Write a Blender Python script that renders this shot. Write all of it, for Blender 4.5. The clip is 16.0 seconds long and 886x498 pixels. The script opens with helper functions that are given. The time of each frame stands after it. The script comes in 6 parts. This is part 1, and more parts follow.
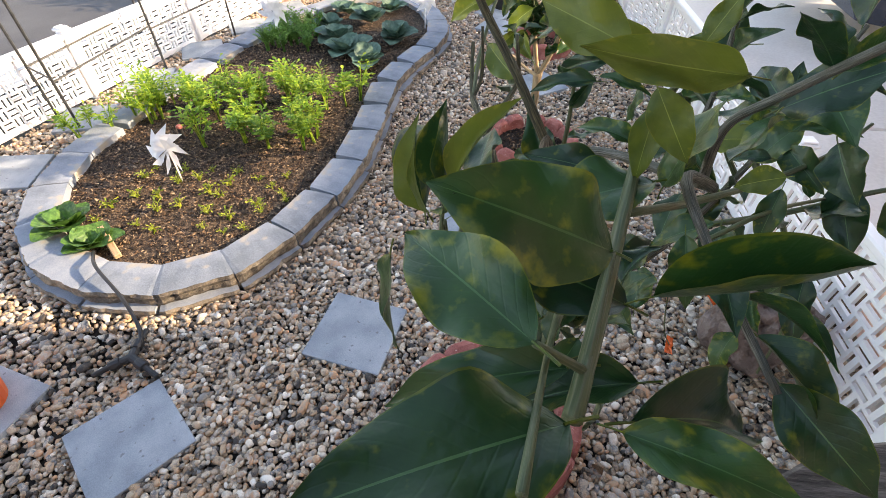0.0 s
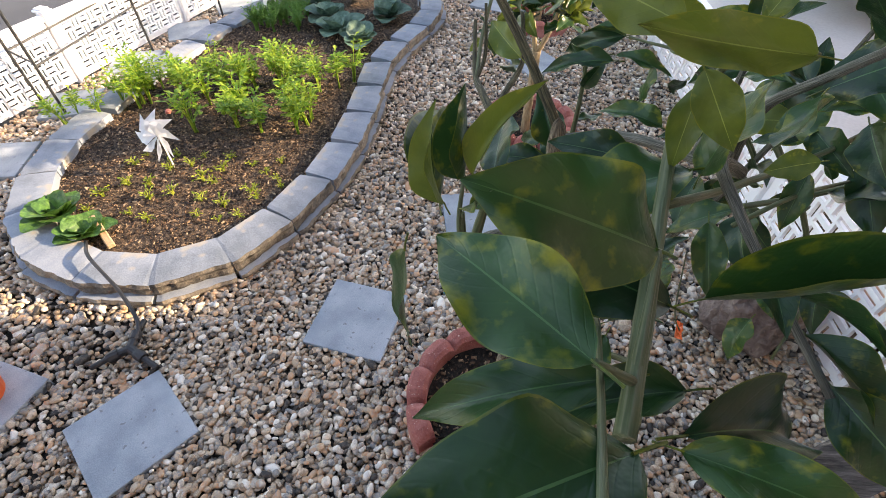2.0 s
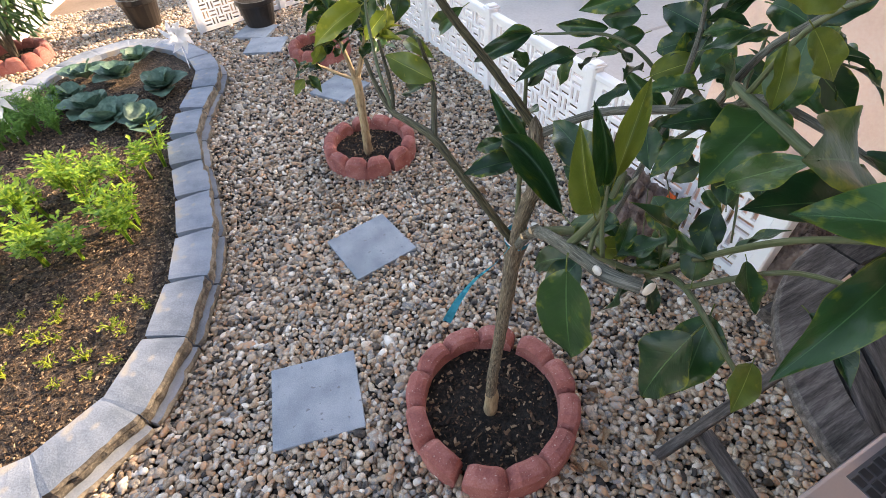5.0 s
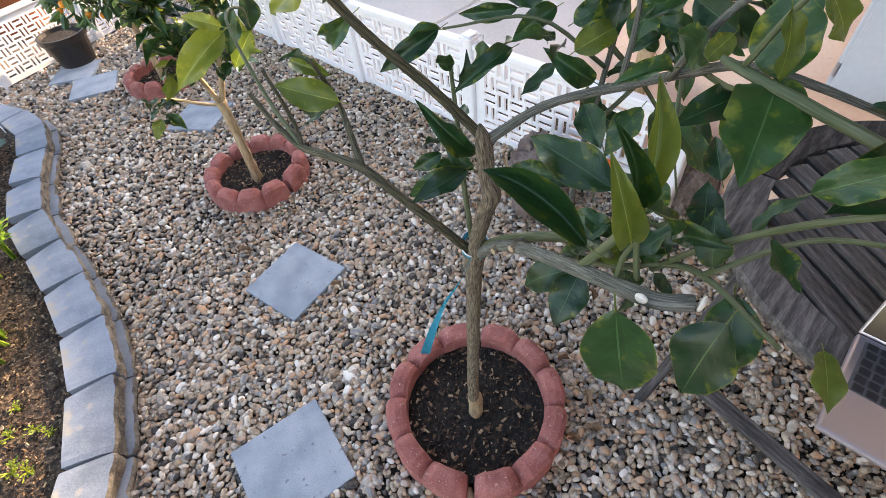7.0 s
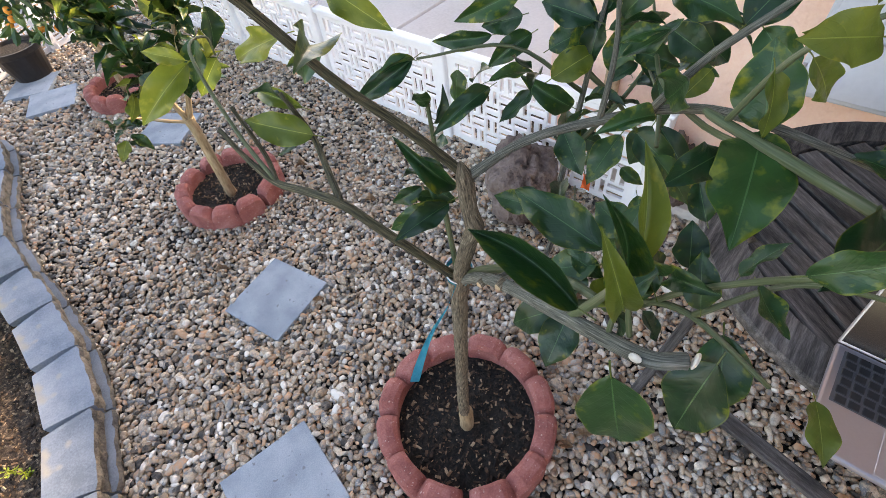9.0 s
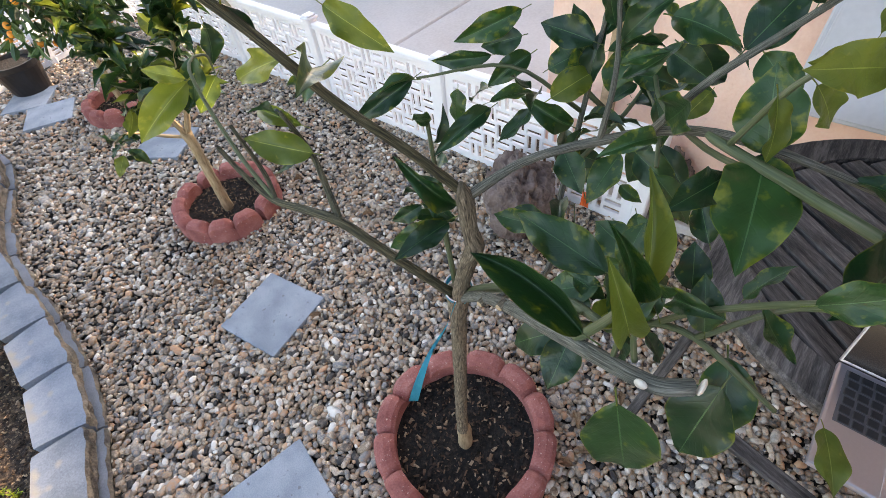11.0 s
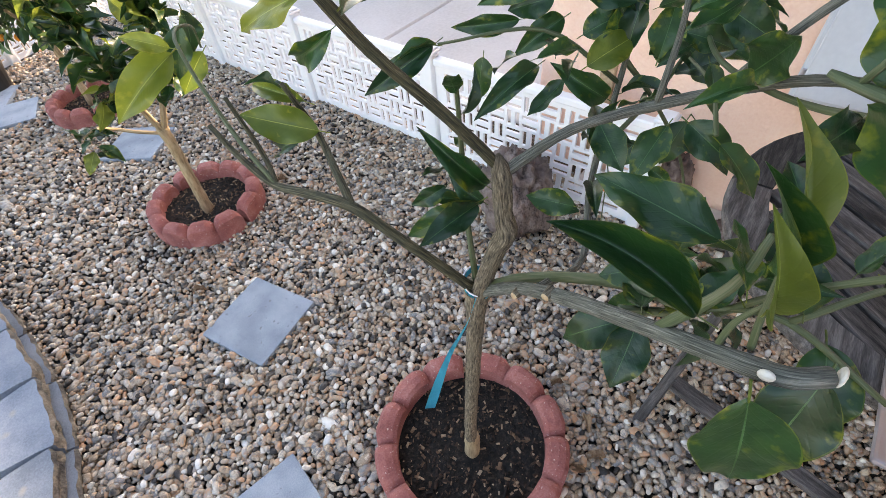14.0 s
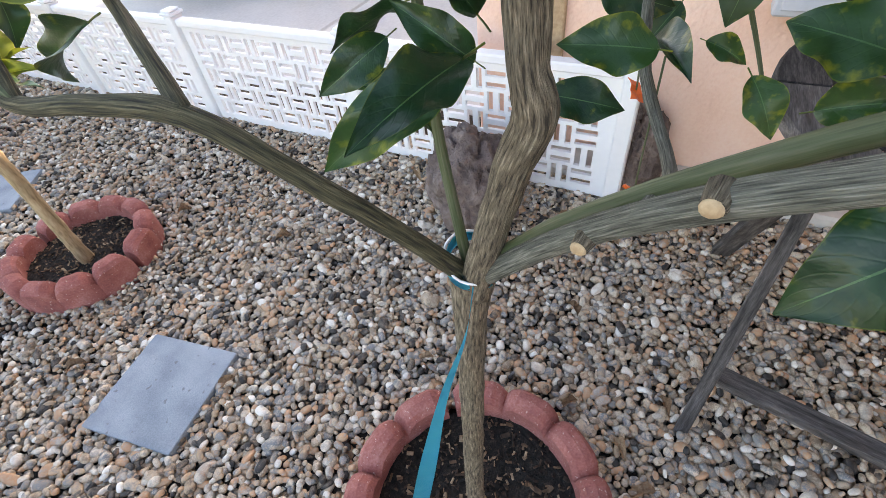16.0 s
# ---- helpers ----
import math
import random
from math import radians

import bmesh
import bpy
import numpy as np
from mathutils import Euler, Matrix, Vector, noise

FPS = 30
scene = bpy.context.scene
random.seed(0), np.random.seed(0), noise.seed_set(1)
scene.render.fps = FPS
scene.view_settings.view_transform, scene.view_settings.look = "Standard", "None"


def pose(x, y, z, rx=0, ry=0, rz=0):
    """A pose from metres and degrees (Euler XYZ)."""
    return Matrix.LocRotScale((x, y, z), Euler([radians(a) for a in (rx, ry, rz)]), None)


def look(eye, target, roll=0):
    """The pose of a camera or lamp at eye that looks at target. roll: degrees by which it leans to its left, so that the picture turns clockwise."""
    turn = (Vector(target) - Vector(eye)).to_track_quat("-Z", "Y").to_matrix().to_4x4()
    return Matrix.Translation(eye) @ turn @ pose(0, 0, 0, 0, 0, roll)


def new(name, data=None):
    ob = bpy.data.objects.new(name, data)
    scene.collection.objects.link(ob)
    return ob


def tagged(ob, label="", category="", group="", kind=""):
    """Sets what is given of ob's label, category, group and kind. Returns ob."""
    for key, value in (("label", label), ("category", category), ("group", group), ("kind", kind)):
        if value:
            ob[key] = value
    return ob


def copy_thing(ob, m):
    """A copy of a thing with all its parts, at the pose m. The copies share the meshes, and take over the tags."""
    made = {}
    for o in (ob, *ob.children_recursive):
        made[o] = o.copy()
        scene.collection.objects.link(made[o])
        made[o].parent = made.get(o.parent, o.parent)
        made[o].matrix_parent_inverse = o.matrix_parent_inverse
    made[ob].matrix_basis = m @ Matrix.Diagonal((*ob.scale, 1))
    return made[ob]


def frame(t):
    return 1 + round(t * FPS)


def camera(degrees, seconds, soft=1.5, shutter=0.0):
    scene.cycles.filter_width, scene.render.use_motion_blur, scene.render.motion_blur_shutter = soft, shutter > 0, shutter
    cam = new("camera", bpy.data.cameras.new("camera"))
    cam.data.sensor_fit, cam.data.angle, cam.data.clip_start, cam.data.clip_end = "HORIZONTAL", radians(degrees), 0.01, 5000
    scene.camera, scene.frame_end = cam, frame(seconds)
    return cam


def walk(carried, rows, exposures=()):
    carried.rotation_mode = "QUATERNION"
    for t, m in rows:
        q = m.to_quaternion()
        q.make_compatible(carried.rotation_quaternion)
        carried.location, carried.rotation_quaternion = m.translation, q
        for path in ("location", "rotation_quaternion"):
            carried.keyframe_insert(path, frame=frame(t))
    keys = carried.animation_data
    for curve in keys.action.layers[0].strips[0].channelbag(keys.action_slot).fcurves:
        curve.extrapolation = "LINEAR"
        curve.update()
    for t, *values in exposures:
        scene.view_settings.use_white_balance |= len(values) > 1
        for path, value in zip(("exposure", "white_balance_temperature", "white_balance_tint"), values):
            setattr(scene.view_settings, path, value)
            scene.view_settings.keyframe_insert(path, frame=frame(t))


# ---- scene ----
cam = camera(87.0, 16.0, soft=0.7)
PATH = [
    (0, (-0.0933, -0.6854, 1.5147), (-0.1504, 0.0210, 0.8092), 0.91),
    (0.5, (-0.1013, -0.6813, 1.5153), (-0.1576, 0.0176, 0.8023), 0.87),
    (1, (-0.1062, -0.6774, 1.5146), (-0.1620, 0.0157, 0.7958), 0.86),
    (1.5, (-0.1074, -0.6724, 1.5098), (-0.1611, 0.0148, 0.7854), 0.99),
    (2, (-0.1164, -0.6624, 1.5057), (-0.1598, 0.0170, 0.7731), 0.71),
    (2.5, (-0.1585, -0.6577, 1.5180), (-0.1557, 0.0225, 0.7850), -0.13),
    (3, (-0.2399, -0.6618, 1.5276), (-0.1720, 0.0214, 0.8005), -0.06),
    (3.5, (-0.3418, -0.6739, 1.5323), (-0.2083, 0.0040, 0.8093), -0.18),
    (4, (-0.3956, -0.6729, 1.5326), (-0.2122, 0.0007, 0.8166), -1.05),
    (4.2, (-0.4034, -0.6627, 1.5323), (-0.2003, 0.0104, 0.8213), -1.40),
    (6.5, (-0.4061, -0.4546, 1.5157), (0.0085, 0.0723, 0.7738), -7.77),
    (7.0, (-0.4095, -0.4345, 1.5271), (0.0189, 0.0683, 0.7764), -8.22),
    (7.5, (-0.4036, -0.4361, 1.5227), (0.0334, 0.0609, 0.7730), -8.55),
    (8.0, (-0.3730, -0.4216, 1.5357), (0.0597, 0.0674, 0.7783), -9.37),
    (8.5, (-0.3666, -0.3999, 1.5591), (0.0673, 0.0699, 0.7903), -9.03),
    (9.0, (-0.3674, -0.3931, 1.5613), (0.0796, 0.0721, 0.7973), -8.51),
    (11.5, (-0.3616, -0.3729, 1.5653), (0.1087, 0.0992, 0.8197), -7.73),
    (12.0, (-0.3877, -0.3552, 1.5596), (0.0886, 0.1139, 0.8159), -7.45),
    (12.5, (-0.4183, -0.3393, 1.5592), (0.0732, 0.1132, 0.8151), -6.60),
    (13.0, (-0.4248, -0.3349, 1.5438), (0.0748, 0.1056, 0.7979), -6.38),
    (13.5, (-0.4098, -0.3194, 1.5297), (0.0913, 0.1150, 0.7811), -6.69),
    (14.0, (-0.3844, -0.3004, 1.4893), (0.1207, 0.1404, 0.7473), -5.72),
    (14.5, (-0.3658, -0.3003, 1.4153), (0.1449, 0.1607, 0.6895), -5.37),
    (15.0, (-0.3263, -0.2535, 1.3424), (0.2166, 0.1974, 0.6338), -7.06),
    (15.5, (-0.2892, -0.1742, 1.2676), (0.2887, 0.2276, 0.5573), -7.99),
    (16.0, (-0.2469, -0.1506, 1.1698), (0.3530, 0.2161, 0.4587), -7.54),
]
walk(cam, [(t, look(eye, target, roll)) for t, eye, target, roll in PATH], [(0.0, 2.15, 8200, 18), (4.0, 2.18, 8200, 20), (7.0, 2.40, 8200, 20), (12.5, 2.34, 8200, 19), (14.5, 2.47, 8200, 19), (16.0, 2.45, 8200, 19)])

# ---- light ----
SUN_FROM = Vector((0.9929, 0.119, 0.0)).normalized()
SUN_UP = radians(21)
world = bpy.data.worlds.new("sky")
scene.world = world
world.use_nodes = True
wn = world.node_tree.nodes
sky = wn.new("ShaderNodeTexSky")
sky.sky_type = "NISHITA"
sky.sun_disc = False
sky.sun_elevation = SUN_UP
sky.sun_rotation = math.atan2(SUN_FROM.x, SUN_FROM.y)
world.node_tree.links.new(sky.outputs[0], wn["Background"].inputs[0])
wn["Background"].inputs[1].default_value = 0.15
sun = new("sun", bpy.data.lights.new("sun", "SUN"))
sun.data.energy = 2.7
sun.data.angle = radians(0.6)
sun.data.color = (1.0, 0.87, 0.68)
sun.matrix_world = look((0, 0, 8), Vector((0, 0, 8)) - SUN_FROM * math.cos(SUN_UP) - Vector((0, 0, math.sin(SUN_UP))))

# ---- materials ----


def ramp_fill(node, stops):
    el = node.color_ramp.elements
    while len(el) < len(stops):
        el.new(0.5)
    for e, (pos, col) in zip(el, stops):
        e.position = pos
        e.color = (*col, 1)


def surface(name, stops, scale=8.0, rough=0.75, bump=0.3, fine=60.0, metal=0.0, stretch=(1, 1, 1), vary=0.0, island=False,
            detail=6.0, coat=0.0, bump_scale=None, translucent=0.0, spots=None, distance=0.01, grain=False, amp=1.0):
    """A node material: colour ramp over coarse noise mixed with fine noise, relief from both."""
    m = bpy.data.materials.new(name)
    m.use_nodes = True
    nt = m.node_tree
    N, L = nt.nodes, nt.links
    b = N["Principled BSDF"]
    tc = N.new("ShaderNodeTexCoord")
    mp = N.new("ShaderNodeMapping")
    mp.inputs["Scale"].default_value = stretch
    if grain:
        at = N.new("ShaderNodeAttribute")
        at.attribute_name = "grain"
        L.new(at.outputs["Vector"], mp.inputs[0])
    else:
        L.new(tc.outputs["Object"], mp.inputs[0])
    n1 = N.new("ShaderNodeTexNoise")
    n1.inputs["Scale"].default_value = scale
    n1.inputs["Detail"].default_value = detail
    n2 = N.new("ShaderNodeTexNoise")
    n2.inputs["Scale"].default_value = fine
    n2.inputs["Detail"].default_value = 3
    L.new(mp.outputs[0], n1.inputs["Vector"])
    L.new(mp.outputs[0], n2.inputs["Vector"])
    mx = N.new("ShaderNodeMath")
    mx.operation = "MULTIPLY_ADD"
    mx.inputs[1].default_value = 0.35
    L.new(n2.outputs[0], mx.inputs[0])
    md = N.new("ShaderNodeMath")
    md.operation = "MULTIPLY"
    md.inputs[1].default_value = 0.65
    L.new(n1.outputs[0], md.inputs[0])
    L.new(md.outputs[0], mx.inputs[2])
    value = mx.outputs[0]
    if amp != 1.0:
        sc = N.new("ShaderNodeMath")
        sc.operation = "MULTIPLY_ADD"
        sc.inputs[1].default_value = amp
        sc.inputs[2].default_value = 0.5 - 0.5 * amp
        L.new(value, sc.inputs[0])
        value = sc.outputs[0]
    if vary or island:
        src = N.new("ShaderNodeNewGeometry").outputs["Random Per Island"] if island else N.new("ShaderNodeObjectInfo").outputs["Random"]
        ad = N.new("ShaderNodeMath")
        ad.operation = "MULTIPLY_ADD"
        ad.inputs[1].default_value = vary
        L.new(src, ad.inputs[0])
        sb = N.new("ShaderNodeMath")
        sb.operation = "SUBTRACT"
        sb.inputs[1].default_value = vary / 2
        L.new(value, sb.inputs[0])
        L.new(sb.outputs[0], ad.inputs[2])
        value = ad.outputs[0]
    cr = N.new("ShaderNodeValToRGB")
    ramp_fill(cr, stops)
    L.new(value, cr.inputs[0])
    colour = cr.outputs[0]
    if spots:
        col, size, amount = spots
        vo = N.new("ShaderNodeTexNoise")
        vo.inputs["Scale"].default_value = size
        vo.inputs["Detail"].default_value = 2
        L.new(tc.outputs["Object"], vo.inputs["Vector"])
        r2 = N.new("ShaderNodeValToRGB")
        ramp_fill(r2, [(amount, (0, 0, 0)), (amount + 0.06, (1, 1, 1))])
        L.new(vo.outputs[0], r2.inputs[0])
        mm = N.new("ShaderNodeMix")
        mm.data_type = "RGBA"
        mm.inputs["B"].default_value = (*col, 1)
        L.new(r2.outputs[0], mm.inputs["Factor"])
        L.new(colour, mm.inputs["A"])
        colour = mm.outputs["Result"]
    L.new(colour, b.inputs["Base Color"])
    b.inputs["Roughness"].default_value = rough
    b.inputs["Metallic"].default_value = metal
    b.inputs["Coat Weight"].default_value = coat
    if bump:
        bp = N.new("ShaderNodeBump")
        bp.inputs["Strength"].default_value = bump
        bp.inputs["Distance"].default_value = distance
        if bump_scale:
            n3 = N.new("ShaderNodeTexNoise")
            n3.inputs["Scale"].default_value = bump_scale
            n3.inputs["Detail"].default_value = 5
            L.new(mp.outputs[0], n3.inputs["Vector"])
            L.new(n3.outputs[0], bp.inputs["Height"])
        else:
            L.new(mx.outputs[0], bp.inputs["Height"])
        L.new(bp.outputs[0], b.inputs["Normal"])
    if translucent:
        tr = N.new("ShaderNodeBsdfTranslucent")
        L.new(colour, tr.inputs[0])
        sh = N.new("ShaderNodeMixShader")
        sh.inputs[0].default_value = translucent
        L.new(b.outputs[0], sh.inputs[1])
        L.new(tr.outputs[0], sh.inputs[2])
        L.new(sh.outputs[0], N["Material Output"].inputs[0])
    return m


def leaf_surface(name, dark, light, blotch, rough=0.35, blotch_at=0.66, translucent=0.18):
    """Leaf: midrib and side veins drawn from the leaf's own coordinates, yellowing blotches."""
    m = bpy.data.materials.new(name)
    m.use_nodes = True
    nt = m.node_tree
    N, L = nt.nodes, nt.links
    b = N["Principled BSDF"]

    def math_node(op, a, bb=None, c=None):
        n = N.new("ShaderNodeMath")
        n.operation = op
        for i, v in enumerate((a, bb, c)):
            if v is None:
                continue
            if isinstance(v, (int, float)):
                n.inputs[i].default_value = v
            else:
                L.new(v, n.inputs[i])
        return n.outputs[0]

    uv = N.new("ShaderNodeUVMap")
    sx = N.new("ShaderNodeSeparateXYZ")
    L.new(uv.outputs[0], sx.inputs[0])
    u, v = sx.outputs[0], sx.outputs[1]
    across = math_node("ABSOLUTE", math_node("SUBTRACT", v, 0.5))
    rib = math_node("LESS_THAN", across, 0.011)
    # side veins run forward from the midrib
    ph = math_node("SUBTRACT", math_node("MULTIPLY", u, 9.0), math_node("MULTIPLY", across, 5.0))
    fr = math_node("ABSOLUTE", math_node("SUBTRACT", math_node("FRACT", ph), 0.5))
    vein = math_node("MULTIPLY", math_node("SUBTRACT", 1.0, math_node("SMOOTH_MIN", math_node("MULTIPLY", fr, 9.0), 1.0, 0.2)), 0.18)
    info = N.new("ShaderNodeObjectInfo")
    tc = N.new("ShaderNodeTexCoord")
    shift = N.new("ShaderNodeVectorMath")
    shift.operation = "ADD"
    cmb = N.new("ShaderNodeCombineXYZ")
    L.new(math_node("MULTIPLY", info.outputs["Random"], 40.0), cmb.inputs[0])
    L.new(tc.outputs["Object"], shift.inputs[0])
    L.new(cmb.outputs[0], shift.inputs[1])
    n1 = N.new("ShaderNodeTexNoise")
    n1.inputs["Scale"].default_value = 4.0
    n1.inputs["Detail"].default_value = 4
    L.new(shift.outputs[0], n1.inputs["Vector"])
    base = N.new("ShaderNodeValToRGB")
    ramp_fill(base, [(0.3, dark), (0.75, light)])
    L.new(math_node("ADD", math_node("MULTIPLY", n1.outputs[0], 0.6), math_node("MULTIPLY", info.outputs["Random"], 0.4)), base.inputs[0])
    n2 = N.new("ShaderNodeTexNoise")
    n2.inputs["Scale"].default_value = 7.0
    n2.inputs["Detail"].default_value = 5
    L.new(shift.outputs[0], n2.inputs["Vector"])
    edge = math_node("ADD", n2.outputs[0], math_node("MULTIPLY", across, 0.28))
    edge = math_node("ADD", edge, math_node("MULTIPLY", math_node("SUBTRACT", info.outputs["Random"], 0.5), 0.12))
    bl = N.new("ShaderNodeValToRGB")
    ramp_fill(bl, [(blotch_at, (0, 0, 0)), (min(1.0, blotch_at + 0.22), (1, 1, 1))])
    L.new(edge, bl.inputs[0])

    def mix(fac, a, col):
        n = N.new("ShaderNodeMix")
        n.data_type = "RGBA"
        if isinstance(fac, float):
            n.inputs["Factor"].default_value = fac
        else:
            L.new(fac, n.inputs["Factor"])
        L.new(a, n.inputs["A"])
        n.inputs["B"].default_value = (*col, 1)
        return n.outputs["Result"]

    c = mix(math_node("MULTIPLY", bl.outputs[0], 0.8), base.outputs[0], blotch)
    pale = tuple(min(1, x * 1.7 + 0.03) for x in light)
    c = mix(math_node("MULTIPLY", vein, 0.12), c, pale)
    c = mix(math_node("MULTIPLY", rib, 0.65), c, pale)
    rim = math_node("GREATER_THAN", math_node("ADD", across, math_node("MULTIPLY", n2.outputs[0], 0.03)), 0.497)
    c = mix(math_node("MULTIPLY", rim, 0.25), c, blotch)
    L.new(c, b.inputs["Base Color"])
    b.inputs["Roughness"].default_value = rough
    b.inputs["Specular IOR Level"].default_value = 0.4
    bp = N.new("ShaderNodeBump")
    bp.inputs["Strength"].default_value = 0.5
    bp.inputs["Distance"].default_value = 0.006
    L.new(math_node("SUBTRACT", math_node("MULTIPLY", n1.outputs[0], 0.8), math_node("ADD", math_node("MULTIPLY", vein, 0.15), math_node("MULTIPLY", rib, 0.4))), bp.inputs["Height"])
    L.new(bp.outputs[0], b.inputs["Normal"])
    tr = N.new("ShaderNodeBsdfTranslucent")
    hs = N.new("ShaderNodeHueSaturation")
    hs.inputs["Value"].default_value = 1.8
    L.new(c, hs.inputs["Color"])
    L.new(hs.outputs[0], tr.inputs[0])
    sh = N.new("ShaderNodeMixShader")
    sh.inputs[0].default_value = translucent
    L.new(b.outputs[0], sh.inputs[1])
    L.new(tr.outputs[0], sh.inputs[2])
    L.new(sh.outputs[0], N["Material Output"].inputs[0])
    return m


PEBBLE = surface("pebble", [(0.02, (0.035, 0.031, 0.028)), (0.09, (0.15, 0.118, 0.090)), (0.18, (0.52, 0.36, 0.225)), (0.27, (0.22, 0.225, 0.22)), (0.36, (0.61, 0.47, 0.33)),
                            (0.44, (0.28, 0.195, 0.13)), (0.53, (0.68, 0.56, 0.42)), (0.61, (0.16, 0.18, 0.20)), (0.68, (0.55, 0.40, 0.27)), (0.75, (0.57, 0.31, 0.165)),
                            (0.82, (0.42, 0.37, 0.315)), (0.90, (0.70, 0.60, 0.475)), (0.99, (0.85, 0.79, 0.70))],
                 scale=60, rough=0.62, bump=0.7, fine=420, vary=1.0, island=True, distance=0.003, amp=0.50)
# grit colours taken near black: the shade between pebbles is painted in
GAP_SHADE = surface("gravel_gap_shade", [(0.3, (0.010, 0.008, 0.007)), (0.5, (0.026, 0.022, 0.018)), (0.7, (0.07, 0.058, 0.046))], scale=55, fine=160, rough=0.9, bump=0.8, distance=0.02)
SOIL = surface("garden_soil", [(0.36, (0.016, 0.011, 0.008)), (0.5, (0.068, 0.046, 0.031)), (0.64, (0.21, 0.145, 0.095))], scale=55, fine=260, rough=0.95, bump=1.0,
               distance=0.03, spots=((0.34, 0.24, 0.14), 110, 0.62))
POTSOIL = surface("potting_soil", [(0.38, (0.006, 0.005, 0.004)), (0.55, (0.022, 0.017, 0.013)), (0.72, (0.09, 0.068, 0.048))], scale=70, fine=260, rough=0.95, bump=1.0,
                  distance=0.02)
CHIP = surface("bark_chip", [(0.2, (0.012, 0.008, 0.006)), (0.5, (0.075, 0.044, 0.026)), (0.75, (0.19, 0.115, 0.066)), (0.95, (0.42, 0.31, 0.20))], scale=30, rough=0.9, vary=0.9, island=True)
BLOCK = surface("concrete_block", [(0.3, (0.150, 0.182, 0.220)), (0.5, (0.232, 0.272, 0.322)), (0.7, (0.325, 0.362, 0.408))], scale=9, fine=170, rough=0.9, bump=0.5,
                distance=0.006, vary=0.22, spots=((0.40, 0.36, 0.30), 7, 0.63))
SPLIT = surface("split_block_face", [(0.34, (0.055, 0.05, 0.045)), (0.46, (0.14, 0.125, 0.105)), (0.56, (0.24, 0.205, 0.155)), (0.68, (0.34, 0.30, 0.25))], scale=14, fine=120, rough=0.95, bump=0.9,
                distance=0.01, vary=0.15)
SLAB = surface("paving_slab", [(0.34, (0.20, 0.245, 0.285)), (0.5, (0.295, 0.345, 0.39)), (0.66, (0.40, 0.447, 0.487))], scale=9, fine=260, rough=0.8, bump=0.5,
               distance=0.004, vary=0.12, spots=((0.20, 0.215, 0.235), 42, 0.66))
RED = surface("red_concrete", [(0.3, (0.22, 0.065, 0.055)), (0.5, (0.37, 0.125, 0.105)), (0.68, (0.50, 0.22, 0.19))], scale=14, fine=190, rough=0.9, bump=0.6,
              distance=0.008, spots=((0.60, 0.40, 0.34), 130, 0.66))
VINYL = surface("white_vinyl", [(0.3, (0.83, 0.84, 0.86)), (0.7, (0.90, 0.90, 0.91))], scale=5, fine=40, rough=0.42, bump=0.04)
STUCCO = surface("pink_stucco", [(0.3, (0.84, 0.53, 0.40)), (0.5, (0.90, 0.61, 0.48)), (0.7, (0.93, 0.68, 0.56))], scale=5, fine=90, rough=0.9, bump=0.7, bump_scale=38,
                 distance=0.012)
BARE = surface("bare_concrete", [(0.3, (0.52, 0.49, 0.45)), (0.5, (0.62, 0.59, 0.55)), (0.7, (0.69, 0.66, 0.62))], scale=1.3, fine=45, rough=0.9, bump=0.25)
ASPHALT = surface("asphalt", [(0.3, (0.05, 0.053, 0.06)), (0.7, (0.10, 0.105, 0.115))], scale=2, fine=160, rough=0.9, bump=0.4)
EARTH = surface("dry_earth", [(0.3, (0.16, 0.10, 0.06)), (0.7, (0.30, 0.21, 0.14))], scale=3, fine=60, rough=0.95, bump=0.5)
GREYWOOD = surface("weathered_wood", [(0.36, (0.008, 0.007, 0.007)), (0.46, (0.042, 0.037, 0.035)), (0.57, (0.085, 0.076, 0.072)), (0.72, (0.19, 0.172, 0.162))], scale=10, fine=70, rough=0.85, bump=0.9,
                   stretch=(0.9, 9, 9), distance=0.004, vary=0.15)
WOOD = surface("bare_wood", [(0.3, (0.35, 0.22, 0.12)), (0.7, (0.58, 0.42, 0.26))], scale=9, fine=70, rough=0.8, bump=0.5, stretch=(1, 8, 8))
BARK = surface("citrus_bark", [(0.38, (0.035, 0.027, 0.018)), (0.45, (0.12, 0.096, 0.063)), (0.53, (0.165, 0.134, 0.091)), (0.60, (0.27, 0.22, 0.155)), (0.68, (0.38, 0.32, 0.23))], scale=420, fine=1100, rough=0.85, bump=1.0,
               stretch=(1, 1, 0.13), distance=0.005, grain=True, detail=3)
BARK2 = surface("tan_bark", [(0.33, (0.16, 0.11, 0.06)), (0.5, (0.38, 0.28, 0.16)), (0.7, (0.54, 0.43, 0.28))], scale=90, fine=300, rough=0.8, bump=0.6, stretch=(1, 1, 0.15), grain=True,
                distance=0.005)
BARK_OLIVE = surface("olive_bark", [(0.38, (0.012, 0.012, 0.007)), (0.47, (0.052, 0.050, 0.026)), (0.56, (0.100, 0.092, 0.048)), (0.66, (0.22, 0.19, 0.115))], scale=260, fine=700, rough=0.75, bump=1.0,
                     stretch=(1, 1, 0.10), distance=0.004, grain=True, detail=3)
BARK_GREY = surface("grey_green_bark", [(0.38, (0.036, 0.038, 0.030)), (0.46, (0.090, 0.094, 0.075)), (0.55, (0.145, 0.148, 0.120)), (0.64, (0.26, 0.255, 0.215))], scale=420, fine=1000, rough=0.8, bump=0.7,
                    stretch=(1, 1, 0.08), distance=0.004, grain=True, detail=3)
